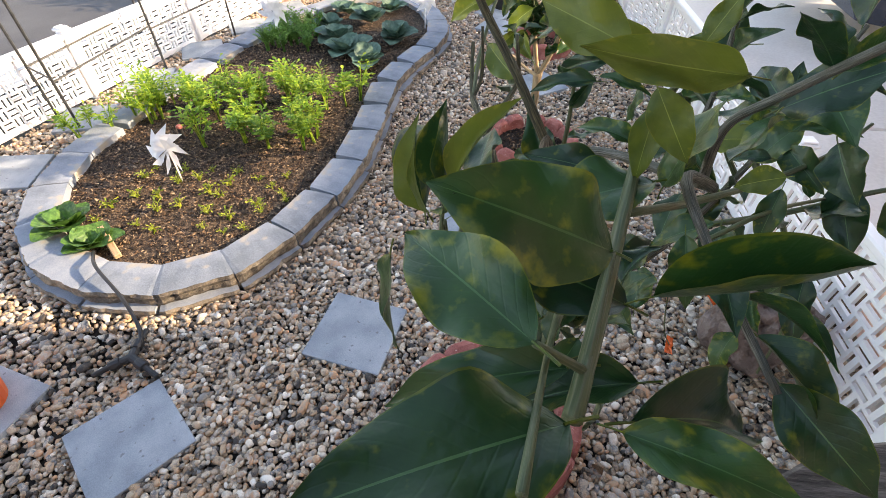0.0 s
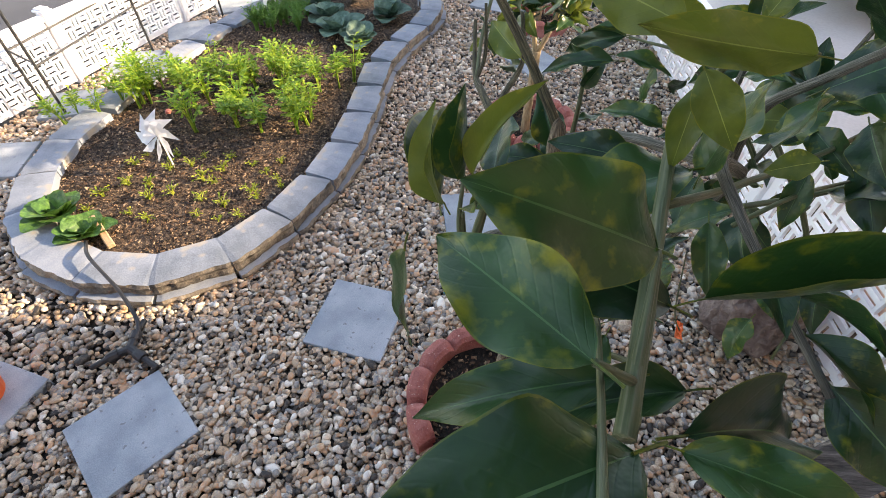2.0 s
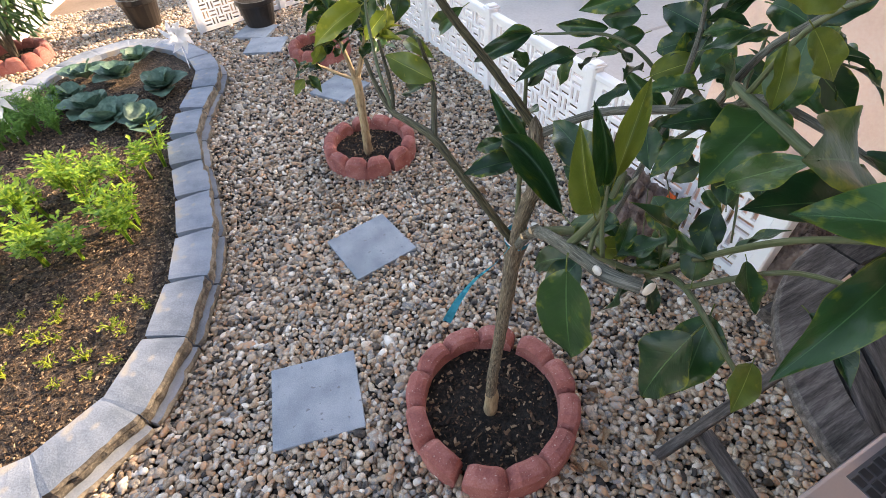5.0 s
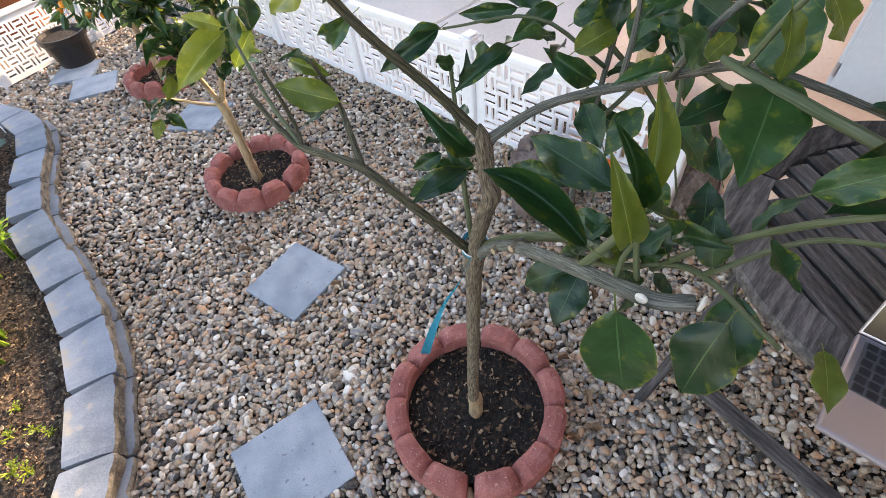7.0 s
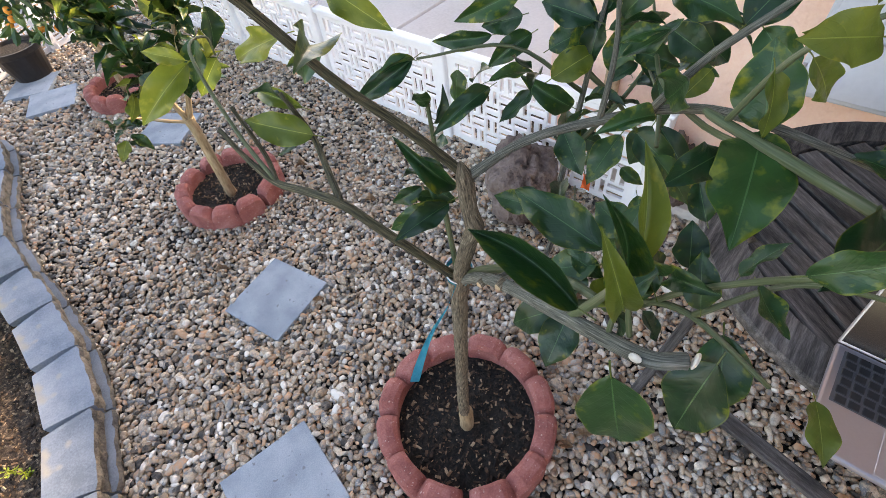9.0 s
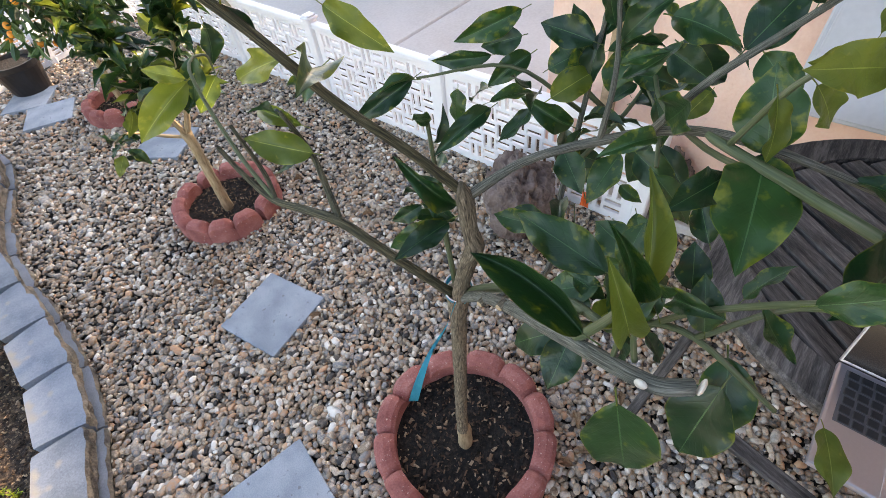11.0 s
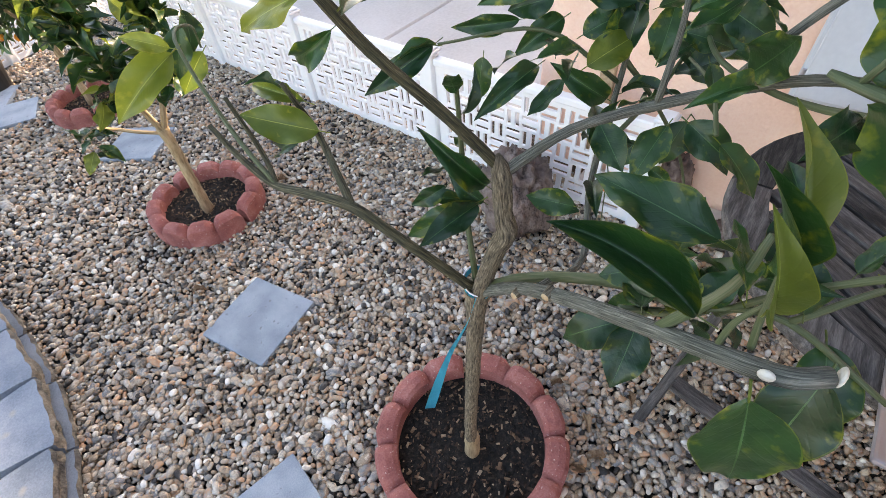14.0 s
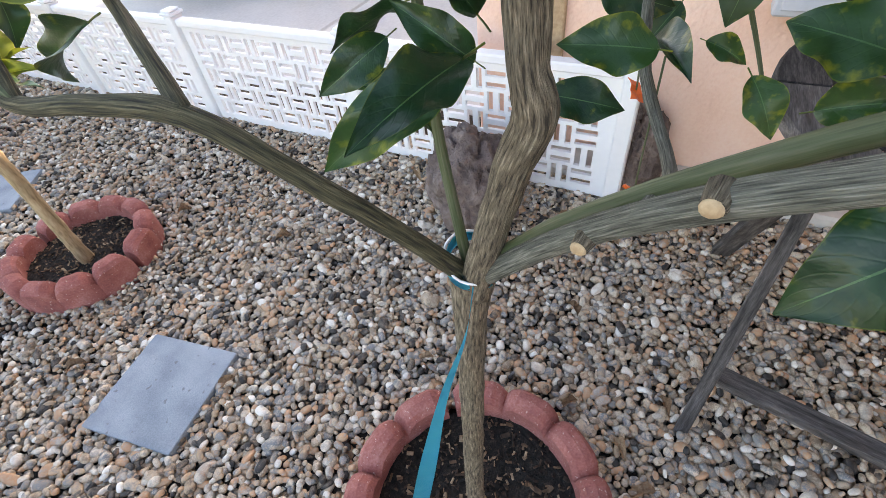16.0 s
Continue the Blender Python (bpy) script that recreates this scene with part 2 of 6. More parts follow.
TWIG = surface("green_twig", [(0.33, (0.035, 0.055, 0.02)), (0.5, (0.08, 0.105, 0.045)), (0.7, (0.17, 0.17, 0.11))], scale=120, fine=300, stretch=(1, 1, 0.1), grain=True, rough=0.6, bump=0.4, distance=0.003)
CUT = surface("cut_wood", [(0.3, (0.62, 0.55, 0.43)), (0.7, (0.78, 0.72, 0.62))], scale=60, fine=200, rough=0.8, bump=0.2)
CUT_TAN = surface("old_cut_wood", [(0.3, (0.36, 0.24, 0.13)), (0.7, (0.58, 0.44, 0.28))], scale=120, fine=400, rough=0.85, bump=0.5, distance=0.003)
ROCK = surface("brown_rock", [(0.3, (0.075, 0.052, 0.046)), (0.5, (0.165, 0.122, 0.108)), (0.7, (0.30, 0.24, 0.215))], scale=9, fine=45, rough=0.9, bump=1.0, distance=0.05)
LEAF = leaf_surface("citrus_leaf", (0.006, 0.031, 0.011), (0.026, 0.080, 0.018), (0.22, 0.23, 0.015), rough=0.33, blotch_at=0.66, translucent=0.08)
LEAF_OLIVE = leaf_surface("olive_citrus_leaf", (0.050, 0.080, 0.012), (0.120, 0.150, 0.022), (0.26, 0.24, 0.03), rough=0.42, blotch_at=0.72, translucent=0.25)
LEAF_YOUNG = leaf_surface("young_citrus_leaf", (0.075, 0.115, 0.014), (0.19, 0.22, 0.03), (0.36, 0.34, 0.05), rough=0.35, blotch_at=0.68, translucent=0.3)

# ---- building helpers ----


def mesh_from(name, bm, material, smooth=False):
    me = bpy.data.meshes.new(name)
    bm.normal_update()
    bm.to_mesh(me)
    bm.free()
    if material:
        me.materials.append(material)
    if smooth:
        me.shade_smooth()
    return me


def part(name, bm, material, parent=None, label="", smooth=False):
    ob = new(name, mesh_from(name, bm, material, smooth))
    ob.parent = parent
    if label:
        ob["label"] = label
    return ob


def thing(name, at, label, category, group="", kind=""):
    ob = new(name)
    ob.empty_display_size = 0.05
    ob.location = at
    return tagged(ob, label, category, group, kind)


def box(bm, size, at=(0, 0, 0), turn=None, bevel=0.0, segs=1):
    r = bmesh.ops.create_cube(bm, size=1.0, matrix=Matrix.Translation(at) @ (turn or Matrix()) @ Matrix.Diagonal((*size, 1)))
    if bevel:
        es = list({e for v in r["verts"] for e in v.link_edges})
        bmesh.ops.bevel(bm, geom=es, offset=bevel, segments=segs, affect="EDGES", profile=0.6)


def smooth_line(pts, n):
    """Points spread evenly in parameter along a smooth curve through pts (tuples of any length)."""
    p = [np.array(q, float) for q in pts]
    p = [2 * p[0] - p[1]] + p + [2 * p[-1] - p[-2]]
    out = []
    for k in range(n + 1):
        s = k / n * (len(p) - 3)
        i = min(int(s), len(p) - 4)
        t = s - i
        a, b, c, d = p[i:i + 4]
        out.append(0.5 * (2 * b + (c - a) * t + (2 * a - 5 * b + 4 * c - d) * t * t + (3 * b - a - 3 * c + d) * t ** 3))
    return out


def tube(bm, pts, sides=8, n=None, rough=0.0, caps=True):
    """A tapered round bar along (x, y, z, radius) points."""
    line = smooth_line(pts, n or 5 * (len(pts) - 1))
    grain = bm.verts.layers.float_vector.get("grain") or bm.verts.layers.float_vector.new("grain")
    rings = []
    ref = None
    run = 0.0
    for i, q in enumerate(line):
        a = Vector(line[max(i - 1, 0)][:3])
        b = Vector(line[min(i + 1, len(line) - 1)][:3])
        d = (b - a).normalized()
        if ref is None:
            ref = d.orthogonal().normalized()
        ref = (ref - d * ref.dot(d)).normalized()
        side = d.cross(ref)
        ring = []
        for k in range(sides):
            w = 2 * math.pi * k / sides
            r = q[3] * (1 + rough * (noise.noise(Vector(q[:3]) * 35 + Vector((k * 3.1, 0, 0)))))
            v = bm.verts.new(Vector(q[:3]) + (ref * math.cos(w) + side * math.sin(w)) * r)
            v[grain] = (math.cos(w) * 0.016, math.sin(w) * 0.016, run)
            ring.append(v)
        rings.append(ring)
        if i + 1 < len(line):
            run += float(np.linalg.norm(line[i + 1][:3] - q[:3]))
    for r0, r1 in zip(rings, rings[1:]):
        for k in range(sides):
            bm.faces.new((r0[k], r0[(k + 1) % sides], r1[(k + 1) % sides], r1[k]))
    if caps:
        bm.faces.new(list(reversed(rings[0])))
        bm.faces.new(rings[-1])


def lathe(bm, profile, sides=24):
    rings = [[bm.verts.new((r * math.cos(2 * math.pi * k / sides), r * math.sin(2 * math.pi * k / sides), z)) for k in range(sides)] for r, z in profile]
    for r0, r1 in zip(rings, rings[1:]):
        for k in range(sides):
            bm.faces.new((r0[k], r0[(k + 1) % sides], r1[(k + 1) % sides], r1[k]))
    bm.faces.new(rings[-1])
    bm.faces.new(list(reversed(rings[0])))


def inside(poly, x, y):
    """Which of the points (x, y) lie inside the polygon."""
    x, y = np.asarray(x), np.asarray(y)
    r = np.zeros(x.shape, bool)
    for (x0, y0), (x1, y1) in zip(poly, poly[1:] + poly[:1]):
        c = (y0 > y) != (y1 > y)
        r ^= c & (x < (x1 - x0) * (y - y0) / ((y1 - y0) or 1e-9) + x0)
    return r


def resample(line, step):
    """Even steps along a closed line of (x, y)."""
    p = np.array(line + line[:1])
    d = np.r_[0, np.cumsum(np.linalg.norm(np.diff(p, axis=0), axis=1))]
    n = round(d[-1] / step)
    s = np.linspace(0, d[-1], n + 1)[:-1]
    return [(float(np.interp(v, d, p[:, 0])), float(np.interp(v, d, p[:, 1]))) for v in s]


# ---- plan ----
BED_KEYS = [(-1.305, 0.352), (-1.02, 0.505), (-0.835, 0.805), (-0.72, 1.15), (-0.668, 1.48), (-0.652, 1.86), (-0.66, 2.14), (-0.625, 2.43), (-0.515, 2.74),
            (-0.40, 3.10), (-0.41, 3.46), (-0.58, 3.86), (-0.95, 4.18), (-1.38, 4.05), (-1.70, 3.70), (-1.92, 3.25), (-2.06, 2.80), (-2.17, 2.35), (-2.26, 1.85),
            (-2.31, 1.45), (-2.32, 1.18), (-2.26, 0.93), (-2.14, 0.69), (-1.99, 0.52), (-1.80, 0.40), (-1.57, 0.345)]
BED = [tuple(q) for q in smooth_line(BED_KEYS + BED_KEYS[:1], 8 * len(BED_KEYS))[:-1]]
SLABS = [(-1.135, -0.15, 49.4), (-0.505, 0.333, -11.7), (-0.064, 0.953, 9.2), (0.305, 2.54, -56.0), (0.01, 3.62, -25.0), (0.0, 3.98, -35.0),
         (-1.69, -0.11, -14.0), (-2.57, 1.16, 12.0), (-2.53, 1.74, 20.0), (-2.44, 2.30, 15.0), (-2.30, 2.84, 28.0), (-2.14, 3.36, 30.0), (-1.95, 3.86, 35.0)]
RINGS = [(0.012, 0.012, 0.286, 38.0), (0.213, 1.685, 0.262, 98.0), (0.36, 3.20, 0.24, 70.0), (-1.86, 4.45, 0.26, 20.0)]
FENCE_X = 1.2
FENCE_H = 0.52

# ---- ground ----
bm = bmesh.new()
bmesh.ops.create_grid(bm, x_segments=1, y_segments=1, size=400, matrix=Matrix.Translation((0, 0, -0.06)))
tagged(part("ground", bm, EARTH), "dry brown earth reaching to the horizon", "ground", kind="structure")

# base sheet whose near-black colour stands in for shade in the pebble gaps
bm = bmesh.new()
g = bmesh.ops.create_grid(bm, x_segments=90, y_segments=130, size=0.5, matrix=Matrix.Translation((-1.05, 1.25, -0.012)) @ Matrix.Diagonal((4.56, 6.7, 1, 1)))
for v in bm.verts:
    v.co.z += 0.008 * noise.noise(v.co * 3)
tagged(part("gravel_shade_base", bm, GAP_SHADE, smooth=True), "gritty base under river pebbles, near-black for the shade in their gaps", "gravel", kind="structure")


def pebble_template(subdiv):
    bm = bmesh.new()
    bmesh.ops.create_icosphere(bm, subdivisions=subdiv, radius=1.0)
    v = np.array([w.co[:] for w in bm.verts])
    f = np.array([[w.index for w in q.verts] for q in bm.faces])
    bm.free()
    return v, f


def pebbles(name, x0, x1, y0, y1, pitch, subdiv, lift, label, skip=None, seed=1):
    """A field of rounded stones, each turned, squashed and bent its own way."""
    rng = np.random.default_rng(seed)
    gx, gy = np.meshgrid(np.arange(x0, x1, pitch), np.arange(y0, y1, pitch * 0.88))
    gx = gx + (np.arange(gx.shape[0]) % 2)[:, None] * pitch / 2
    x = (gx + rng.uniform(-0.42, 0.42, gx.shape) * pitch).ravel()
    y = (gy + rng.uniform(-0.42, 0.42, gx.shape) * pitch).ravel()
    keep = ~inside(BED, x, y) & (x > -3.2 + 0.266 * (y - 0.1) + 0.03) & ((x < -0.42) | (y < 4.22 + 0.305 * (x + 0.42)))
    for sx, sy, sa in SLABS:
        c, s = math.cos(radians(sa)), math.sin(radians(sa))
        u, w = (x - sx) * c + (y - sy) * s, -(x - sx) * s + (y - sy) * c
        keep &= (np.abs(u) > 0.150) | (np.abs(w) > 0.150)
    for rx, ry, rr, _ in RINGS:
        keep &= np.hypot(x - rx, y - ry) > rr - 0.03
    if skip:
        a, b, c, d = skip
        keep &= ~((x > a) & (x < b) & (y > c) & (y < d))
    x, y = x[keep], y[keep]
    n = len(x)
    tv, tf = pebble_template(subdiv)
    size = pitch * 0.50 * np.exp(rng.normal(0, 0.25, n))
    ax = size * rng.uniform(0.95, 1.75, n)
    ay = size * rng.uniform(0.75, 1.05, n)
    az = size * rng.uniform(0.55, 0.95, n)
    yaw = rng.uniform(0, 2 * np.pi, n)
    tilt = rng.normal(0, 0.3, n)
    lumps = rng.normal(0, 0.17, (n, 3))
    p = tv[None] * (1 + (tv[None] * lumps[:, None]).sum(2, keepdims=True) + 0.22 * rng.normal(0, 0.5, (n, 1, 1)) * (tv[None, :, :1] * tv[None, :, 1:2]))
    p = np.sign(p) * np.abs(p) ** rng.uniform(0.66, 0.95, (n, 1, 1))
    p = p * np.stack([ax, ay, az], 1)[:, None]
    ct, st = np.cos(tilt)[:, None], np.sin(tilt)[:, None]
    p = np.stack([p[..., 0] * ct + p[..., 2] * st, p[..., 1], -p[..., 0] * st + p[..., 2] * ct], 2)
    cy, sy = np.cos(yaw)[:, None], np.sin(yaw)[:, None]
    p = np.stack([p[..., 0] * cy - p[..., 1] * sy, p[..., 0] * sy + p[..., 1] * cy, p[..., 2]], 2)
    p[..., 0] += x[:, None]
    p[..., 1] += y[:, None]
    p[..., 2] += (lift + rng.uniform(-0.008, 0.008, n))[:, None]
    faces = (tf[None] + (np.arange(n) * len(tv))[:, None, None]).reshape(-1, 3)
    me = bpy.data.meshes.new(name)
    me.vertices.add(n * len(tv))
    me.vertices.foreach_set("co", p.astype(np.float32).ravel())
    me.loops.add(faces.size)
    me.loops.foreach_set("vertex_index", faces.astype(np.int32).ravel())
    me.polygons.add(len(faces))
    me.polygons.foreach_set("loop_start", np.arange(0, faces.size, 3, dtype=np.int32))
    me.update(calc_edges=True)
    me.shade_smooth()
    me.materials.append(PEBBLE)
    return tagged(new(name, me), label, "gravel", kind="stuff")


pebbles("river_pebbles", -1.1, 1.36, -0.75, 1.2, 0.0176, 2, 0.004, "loose rounded river pebbles in grey, tan and brown", seed=3)
pebbles("river_pebbles", -1.35, 1.36, -1.0, 1.45, 0.0172, 1, 0.004, "loose rounded river pebbles round the path", skip=(-1.1, 1.36, -0.75, 1.2), seed=13)
pebbles("river_pebbles", -1.35, 1.36, -1.0, 1.45, 0.0250, 1, -0.015, "small pebbles filling between river stones", seed=4)
pebbles("river_pebbles", -1.2, 1.36, 1.45, 3.0, 0.0195, 1, 0.002, "rounded river pebbles along the garden path", seed=5)
pebbles("river_pebbles", -1.2, 1.36, 3.0, 5.6, 0.023, 1, 0.002, "rounded river pebbles at the far end of the garden", seed=8)
pebbles("river_pebbles", -3.3, -1.35, -1.0, 5.6, 0.022, 1, 0.002, "rounded river pebbles beside the street fence", seed=6)
pebbles("river_pebbles", -1.35, -1.2, 3.4, 5.6, 0.023, 1, 0.002, "rounded river pebbles behind the raised bed", seed=7)

pebbles("river_pebbles", -3.3, 1.36, -2.25, -1.0, 0.032, 1, 0.002, "rounded river pebbles in front of the added south wall", seed=9)

# driveway, pavement and street beyond the fences
driveway = thing("driveway", (1.64, 0.7, -0.06), "pale concrete driveway poured in large panels", "driveway", kind="structure")
bm = bmesh.new()
box(bm, (2.985, 2.985, 0.10), bevel=0.012)
panel_mesh = mesh_from("panel", bm, BARE)
for i in range(4):
    for j in range(4):
        ob = new("panel", panel_mesh)
        ob.parent = driveway
        ob.location = (1.5 + 3.0 * i, 3.0 * j, 0)
# narrow dark strip between fence and driveway, in the bed's soil material
bm = bmesh.new()
box(bm, (0.40, 12.0, 0.06), (1.435, 6.6, -0.05))
tagged(part("verge", bm, SOIL), "narrow dark strip behind the fence", "soil strip", kind="structure")
bm = bmesh.new()
box(bm, (0.95, 40, 0.10), (-3.08, 3, -0.07), pose(0, 0, 0, 0, 0, -14.9), bevel=0.01)
tagged(part("pavement", bm, BARE), "pale concrete pavement along the street", "pavement", kind="structure")
bm = bmesh.new()
box(bm, (7, 120, 0.06), (-7.25, 3, -0.068), pose(0, 0, 0, 0, 0, -14.9))
tagged(part("road", bm, ASPHALT), "blue-grey asphalt street", "road", kind="structure")

# ---- stepping slabs ----
bm = bmesh.new()
box(bm, (0.305, 0.305, 0.045), (0, 0, 0), bevel=0.004, segs=2)
bmesh.ops.subdivide_edges(bm, edges=[e for e in bm.edges if e.calc_length() > 0.2], cuts=3, use_grid_fill=True)
slab_mesh = mesh_from("stepping_slab", bm, SLAB)
for k, (x, y, a) in enumerate(SLABS):
    ob = new("stepping_slab", slab_mesh)
    ob.matrix_world = pose(x, y, -0.001, 0.8 * math.sin(k * 2.1), 0.8 * math.cos(k * 1.7), a)
    tagged(ob, "square grey concrete stepping slab set in pebbles", "stepping stone", "stepping slabs")


def chip_mesh(bm, rng, places):
    """Small flat splinters, each a tilted four-sided prism of its own shape."""
    for x, y, z, s in places:
        m = pose(x, y, z, rng.uniform(-30, 30), rng.uniform(-30, 30), rng.uniform(0, 180))
        w = s * rng.uniform(0.10, 0.3)
        top = [bm.verts.new(m @ Vector(p)) for p in ((-s / 2, -w * rng.random(), 0.002), (s / 2, -w, 0.002), (s / 2, w * rng.random(), 0.002), (-s / 2, w, 0.002))]
        low = [bm.verts.new(m @ Vector(p)) for p in ((-s / 2, -w, -0.002), (s / 2, -w, -0.002), (s / 2, w, -0.002), (-s / 2, w, -0.002))]
        bm.faces.new(top)
        for i in range(4):
            bm.faces.new((low[i], low[(i + 1) % 4], top[(i + 1) % 4], top[i]))


# ---- scalloped tree rings ----
def scallop_piece(bm, r, a0, a1, lobes, z0=-0.03, h=0.078, rise=0.034, thick=0.066):
    """A curved edging section whose top and outside swell into rounded lobes."""
    steps = lobes * 12
    rows = []
    for k in range(steps + 1):
        f = k / steps
        w = a0 + (a1 - a0) * f
        lobe = min(1.0, 1.4 * abs(math.sin(math.pi * f * lobes))) ** 0.6
        top = h + rise * lobe
        ro = r - 0.005 + 0.005 * lobe
        ri = r - thick - 0.001 * lobe
        prof = [(ri, z0), (ri, top - 0.012), (ri + 0.012, top), (0.5 * (ri + ro), top + 0.004), (ro - 0.014, top - 0.002), (ro - 0.002, top - 0.016), (ro, z0)]
        c, s = math.cos(w), math.sin(w)
        rows.append([bm.verts.new((q * c, q * s, z + 0.0015 * noise.noise(Vector((q * c * 60, q * s * 60, z * 60))))) for q, z in prof])
    m = len(rows[0])
    for p, q in zip(rows, rows[1:]):
        for j in range(m):
            bm.faces.new((p[j], p[(j + 1) % m], q[(j + 1) % m], q[j]))
    bm.faces.new(rows[0])
    bm.faces.new(list(reversed(rows[-1])))


def tree_ring(x, y, r, turn, label):
    ring = thing("tree_ring", (x, y, 0), label, "edging ring", "tree rings")
    for k in range(2):
        bm = bmesh.new()
        a0 = radians(turn + 180 * k)
        scallop_piece(bm, r, a0 + 0.045, a0 + math.pi - 0.045, 6)
        bmesh.ops.recalc_face_normals(bm, faces=bm.faces[:])
        part("edging_section", bm, RED, ring)
    bm = bmesh.new()
    bmesh.ops.create_circle(bm, cap_ends=True, segments=40, radius=r - 0.055)
    bmesh.ops.triangulate(bm, faces=bm.faces[:])
    bmesh.ops.subdivide_edges(bm, edges=bm.edges[:], cuts=5, use_grid_fill=True)
    for v in bm.verts:
        v.co.z = 0.040 + 0.014 * noise.noise(Vector((v.co.x + x, v.co.y + y, 0)) * 14) + 0.006 * noise.noise(v.co * 60)
    part("soil", bm, POTSOIL, ring, "dark moist potting soil")
    rng = random.Random(int(x * 100) + 7)
    bm = bmesh.new()
    bits = []
    for k in range(850):
        u, w = (r - 0.07) * math.sqrt(rng.random()), rng.random() * 6.3
        u, w = u * math.cos(w), u * math.sin(w)
        bits.append((u, w, 0.044 + 0.014 * noise.noise(Vector((u + x, w + y, 0)) * 14), 0.003 + 0.017 * rng.random() ** 2))
    chip_mesh(bm, rng, bits)
    tagged(part("bark_litter", bm, CHIP, ring, "scattered pale bark chips"), kind="stuff")
    return ring


for k, (x, y, r, turn) in enumerate(RINGS):
    tree_ring(x, y, r, turn, ("scalloped red concrete ring round a grey citrus trunk", "scalloped red concrete ring round a tan citrus trunk",
                              "scalloped red concrete ring under a fruiting citrus", "scalloped red concrete ring under a leafy bush")[k])

# ---- raised bed ----
bed = thing("raised_bed", (0, 0, 0), "kidney-shaped raised vegetable bed edged with two courses of grey retaining blocks", "raised bed")


def wall_block(seed, length, depth, height):
    """A tapered retaining block: smooth top, outer face split into small rough ledges."""
    bm = bmesh.new()
    nx, ny, nz = 14, 3, 6
    rng = random.Random(seed)
    off = Vector((rng.random() * 50, rng.random() * 50, 0))
    ledge = {}
    grid = {}

    def vert(i, j, k):
        if (i, j, k) not in grid:
            u, v, w = i / nx, j / ny, k / nz
            half = length / 2 * (1 - 0.16 * v)
            p = Vector(((u * 2 - 1) * half, v * depth, w * height))
            if j == 0:
                row = min(k // 2, 2)
                key = (row, (i + row * 3) // 5)
                if key not in ledge:
                    ledge[key] = rng.uniform(-0.006, 0.007)
                p.y += ledge[key] + 0.009 * noise.noise(p * 30 + off) + (0.006 if k == nz else 0.0) + (0.009 if i in (0, nx) else 0.0) + (0.006 if k in (2, 4) else 0)
            if k == nz:
                p.z += 0.0012 * noise.noise(p * 40 + off) - (0.004 if i in (0, nx) else 0.0) - (0.003 if j in (0, ny) else 0)
            grid[i, j, k] = bm.verts.new(p)
        return grid[i, j, k]

    for i in range(nx):
        for j in range(ny):
            bm.faces.new([vert(i, j, nz), vert(i + 1, j, nz), vert(i + 1, j + 1, nz), vert(i, j + 1, nz)])
    for i in range(nx):
        for k in range(nz):
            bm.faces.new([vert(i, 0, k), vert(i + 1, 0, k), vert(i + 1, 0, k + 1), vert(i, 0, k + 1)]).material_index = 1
    for i in range(nx):
        for k in range(nz):
            bm.faces.new([vert(i, ny, k), vert(i, ny, k + 1), vert(i + 1, ny, k + 1), vert(i + 1, ny, k)])
    for j in range(ny):
        for k in range(nz):
            bm.faces.new([vert(0, j, k), vert(0, j, k + 1), vert(0, j + 1, k + 1), vert(0, j + 1, k)])
            bm.faces.new([vert(nx, j, k), vert(nx, j + 1, k), vert(nx, j + 1, k + 1), vert(nx, j, k + 1)])
    bmesh.ops.recalc_face_normals(bm, faces=bm.faces[:])
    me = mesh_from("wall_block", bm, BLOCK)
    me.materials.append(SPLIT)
    return me


BLOCKS = [wall_block(s, 0.302, 0.172, 0.098) for s in range(6)]


def course(step, out, z, seed, name):
    pts = resample(BED, step)
    rng = random.Random(seed)
    n = len(pts)
    for i in range(n):
        a, b = Vector(pts[i]), Vector(pts[(i + 1) % n])
        mid, along = (a + b) / 2, (b - a)
        length = along.length
        along.normalize()
        inward = Vector((-along.y, along.x))
        p = mid - inward * (out + rng.uniform(-0.004, 0.004))
        ob = new(name, rng.choice(BLOCKS))
        ob.parent = bed
        ob.matrix_local = Matrix.Translation((p.x, p.y, z + rng.uniform(-0.002, 0.002))) @ pose(0, 0, 0, rng.uniform(-0.6, 0.6), rng.uniform(-0.5, 0.5), math.degrees(math.atan2(along.y, along.x)) + rng.uniform(-1, 1)) @ Matrix.Diagonal(
            ((length - 0.008) / 0.302, 1, 1, 1))


course(0.308, 0.0, 0.004, 1, "wall_block")
course(0.315, 0.026, -0.060, 2, "base_block")

# soil inside the bed
inner = []
for i in range(len(BED)):
    a, b = Vector(BED[i - 1]), Vector(BED[(i + 1) % len(BED)])
    d = (b - a).normalized()
    inner.append((BED[i][0] - d.y * 0.12, BED[i][1] + d.x * 0.12))
step = 0.03
xs = np.arange(-2.7, -0.4, step)
ys = np.arange(0.3, 4.3, step)
gx, gy = np.meshgrid(xs, ys, indexing="ij")
ok = inside(inner, gx, gy)
bm = bmesh.new()
grid = {}


def soil_z(x, y):
    return 0.062 + 0.016 * noise.noise(Vector((x, y, 0)) * 5) + 0.010 * noise.noise(Vector((x, y, 3)) * 22)


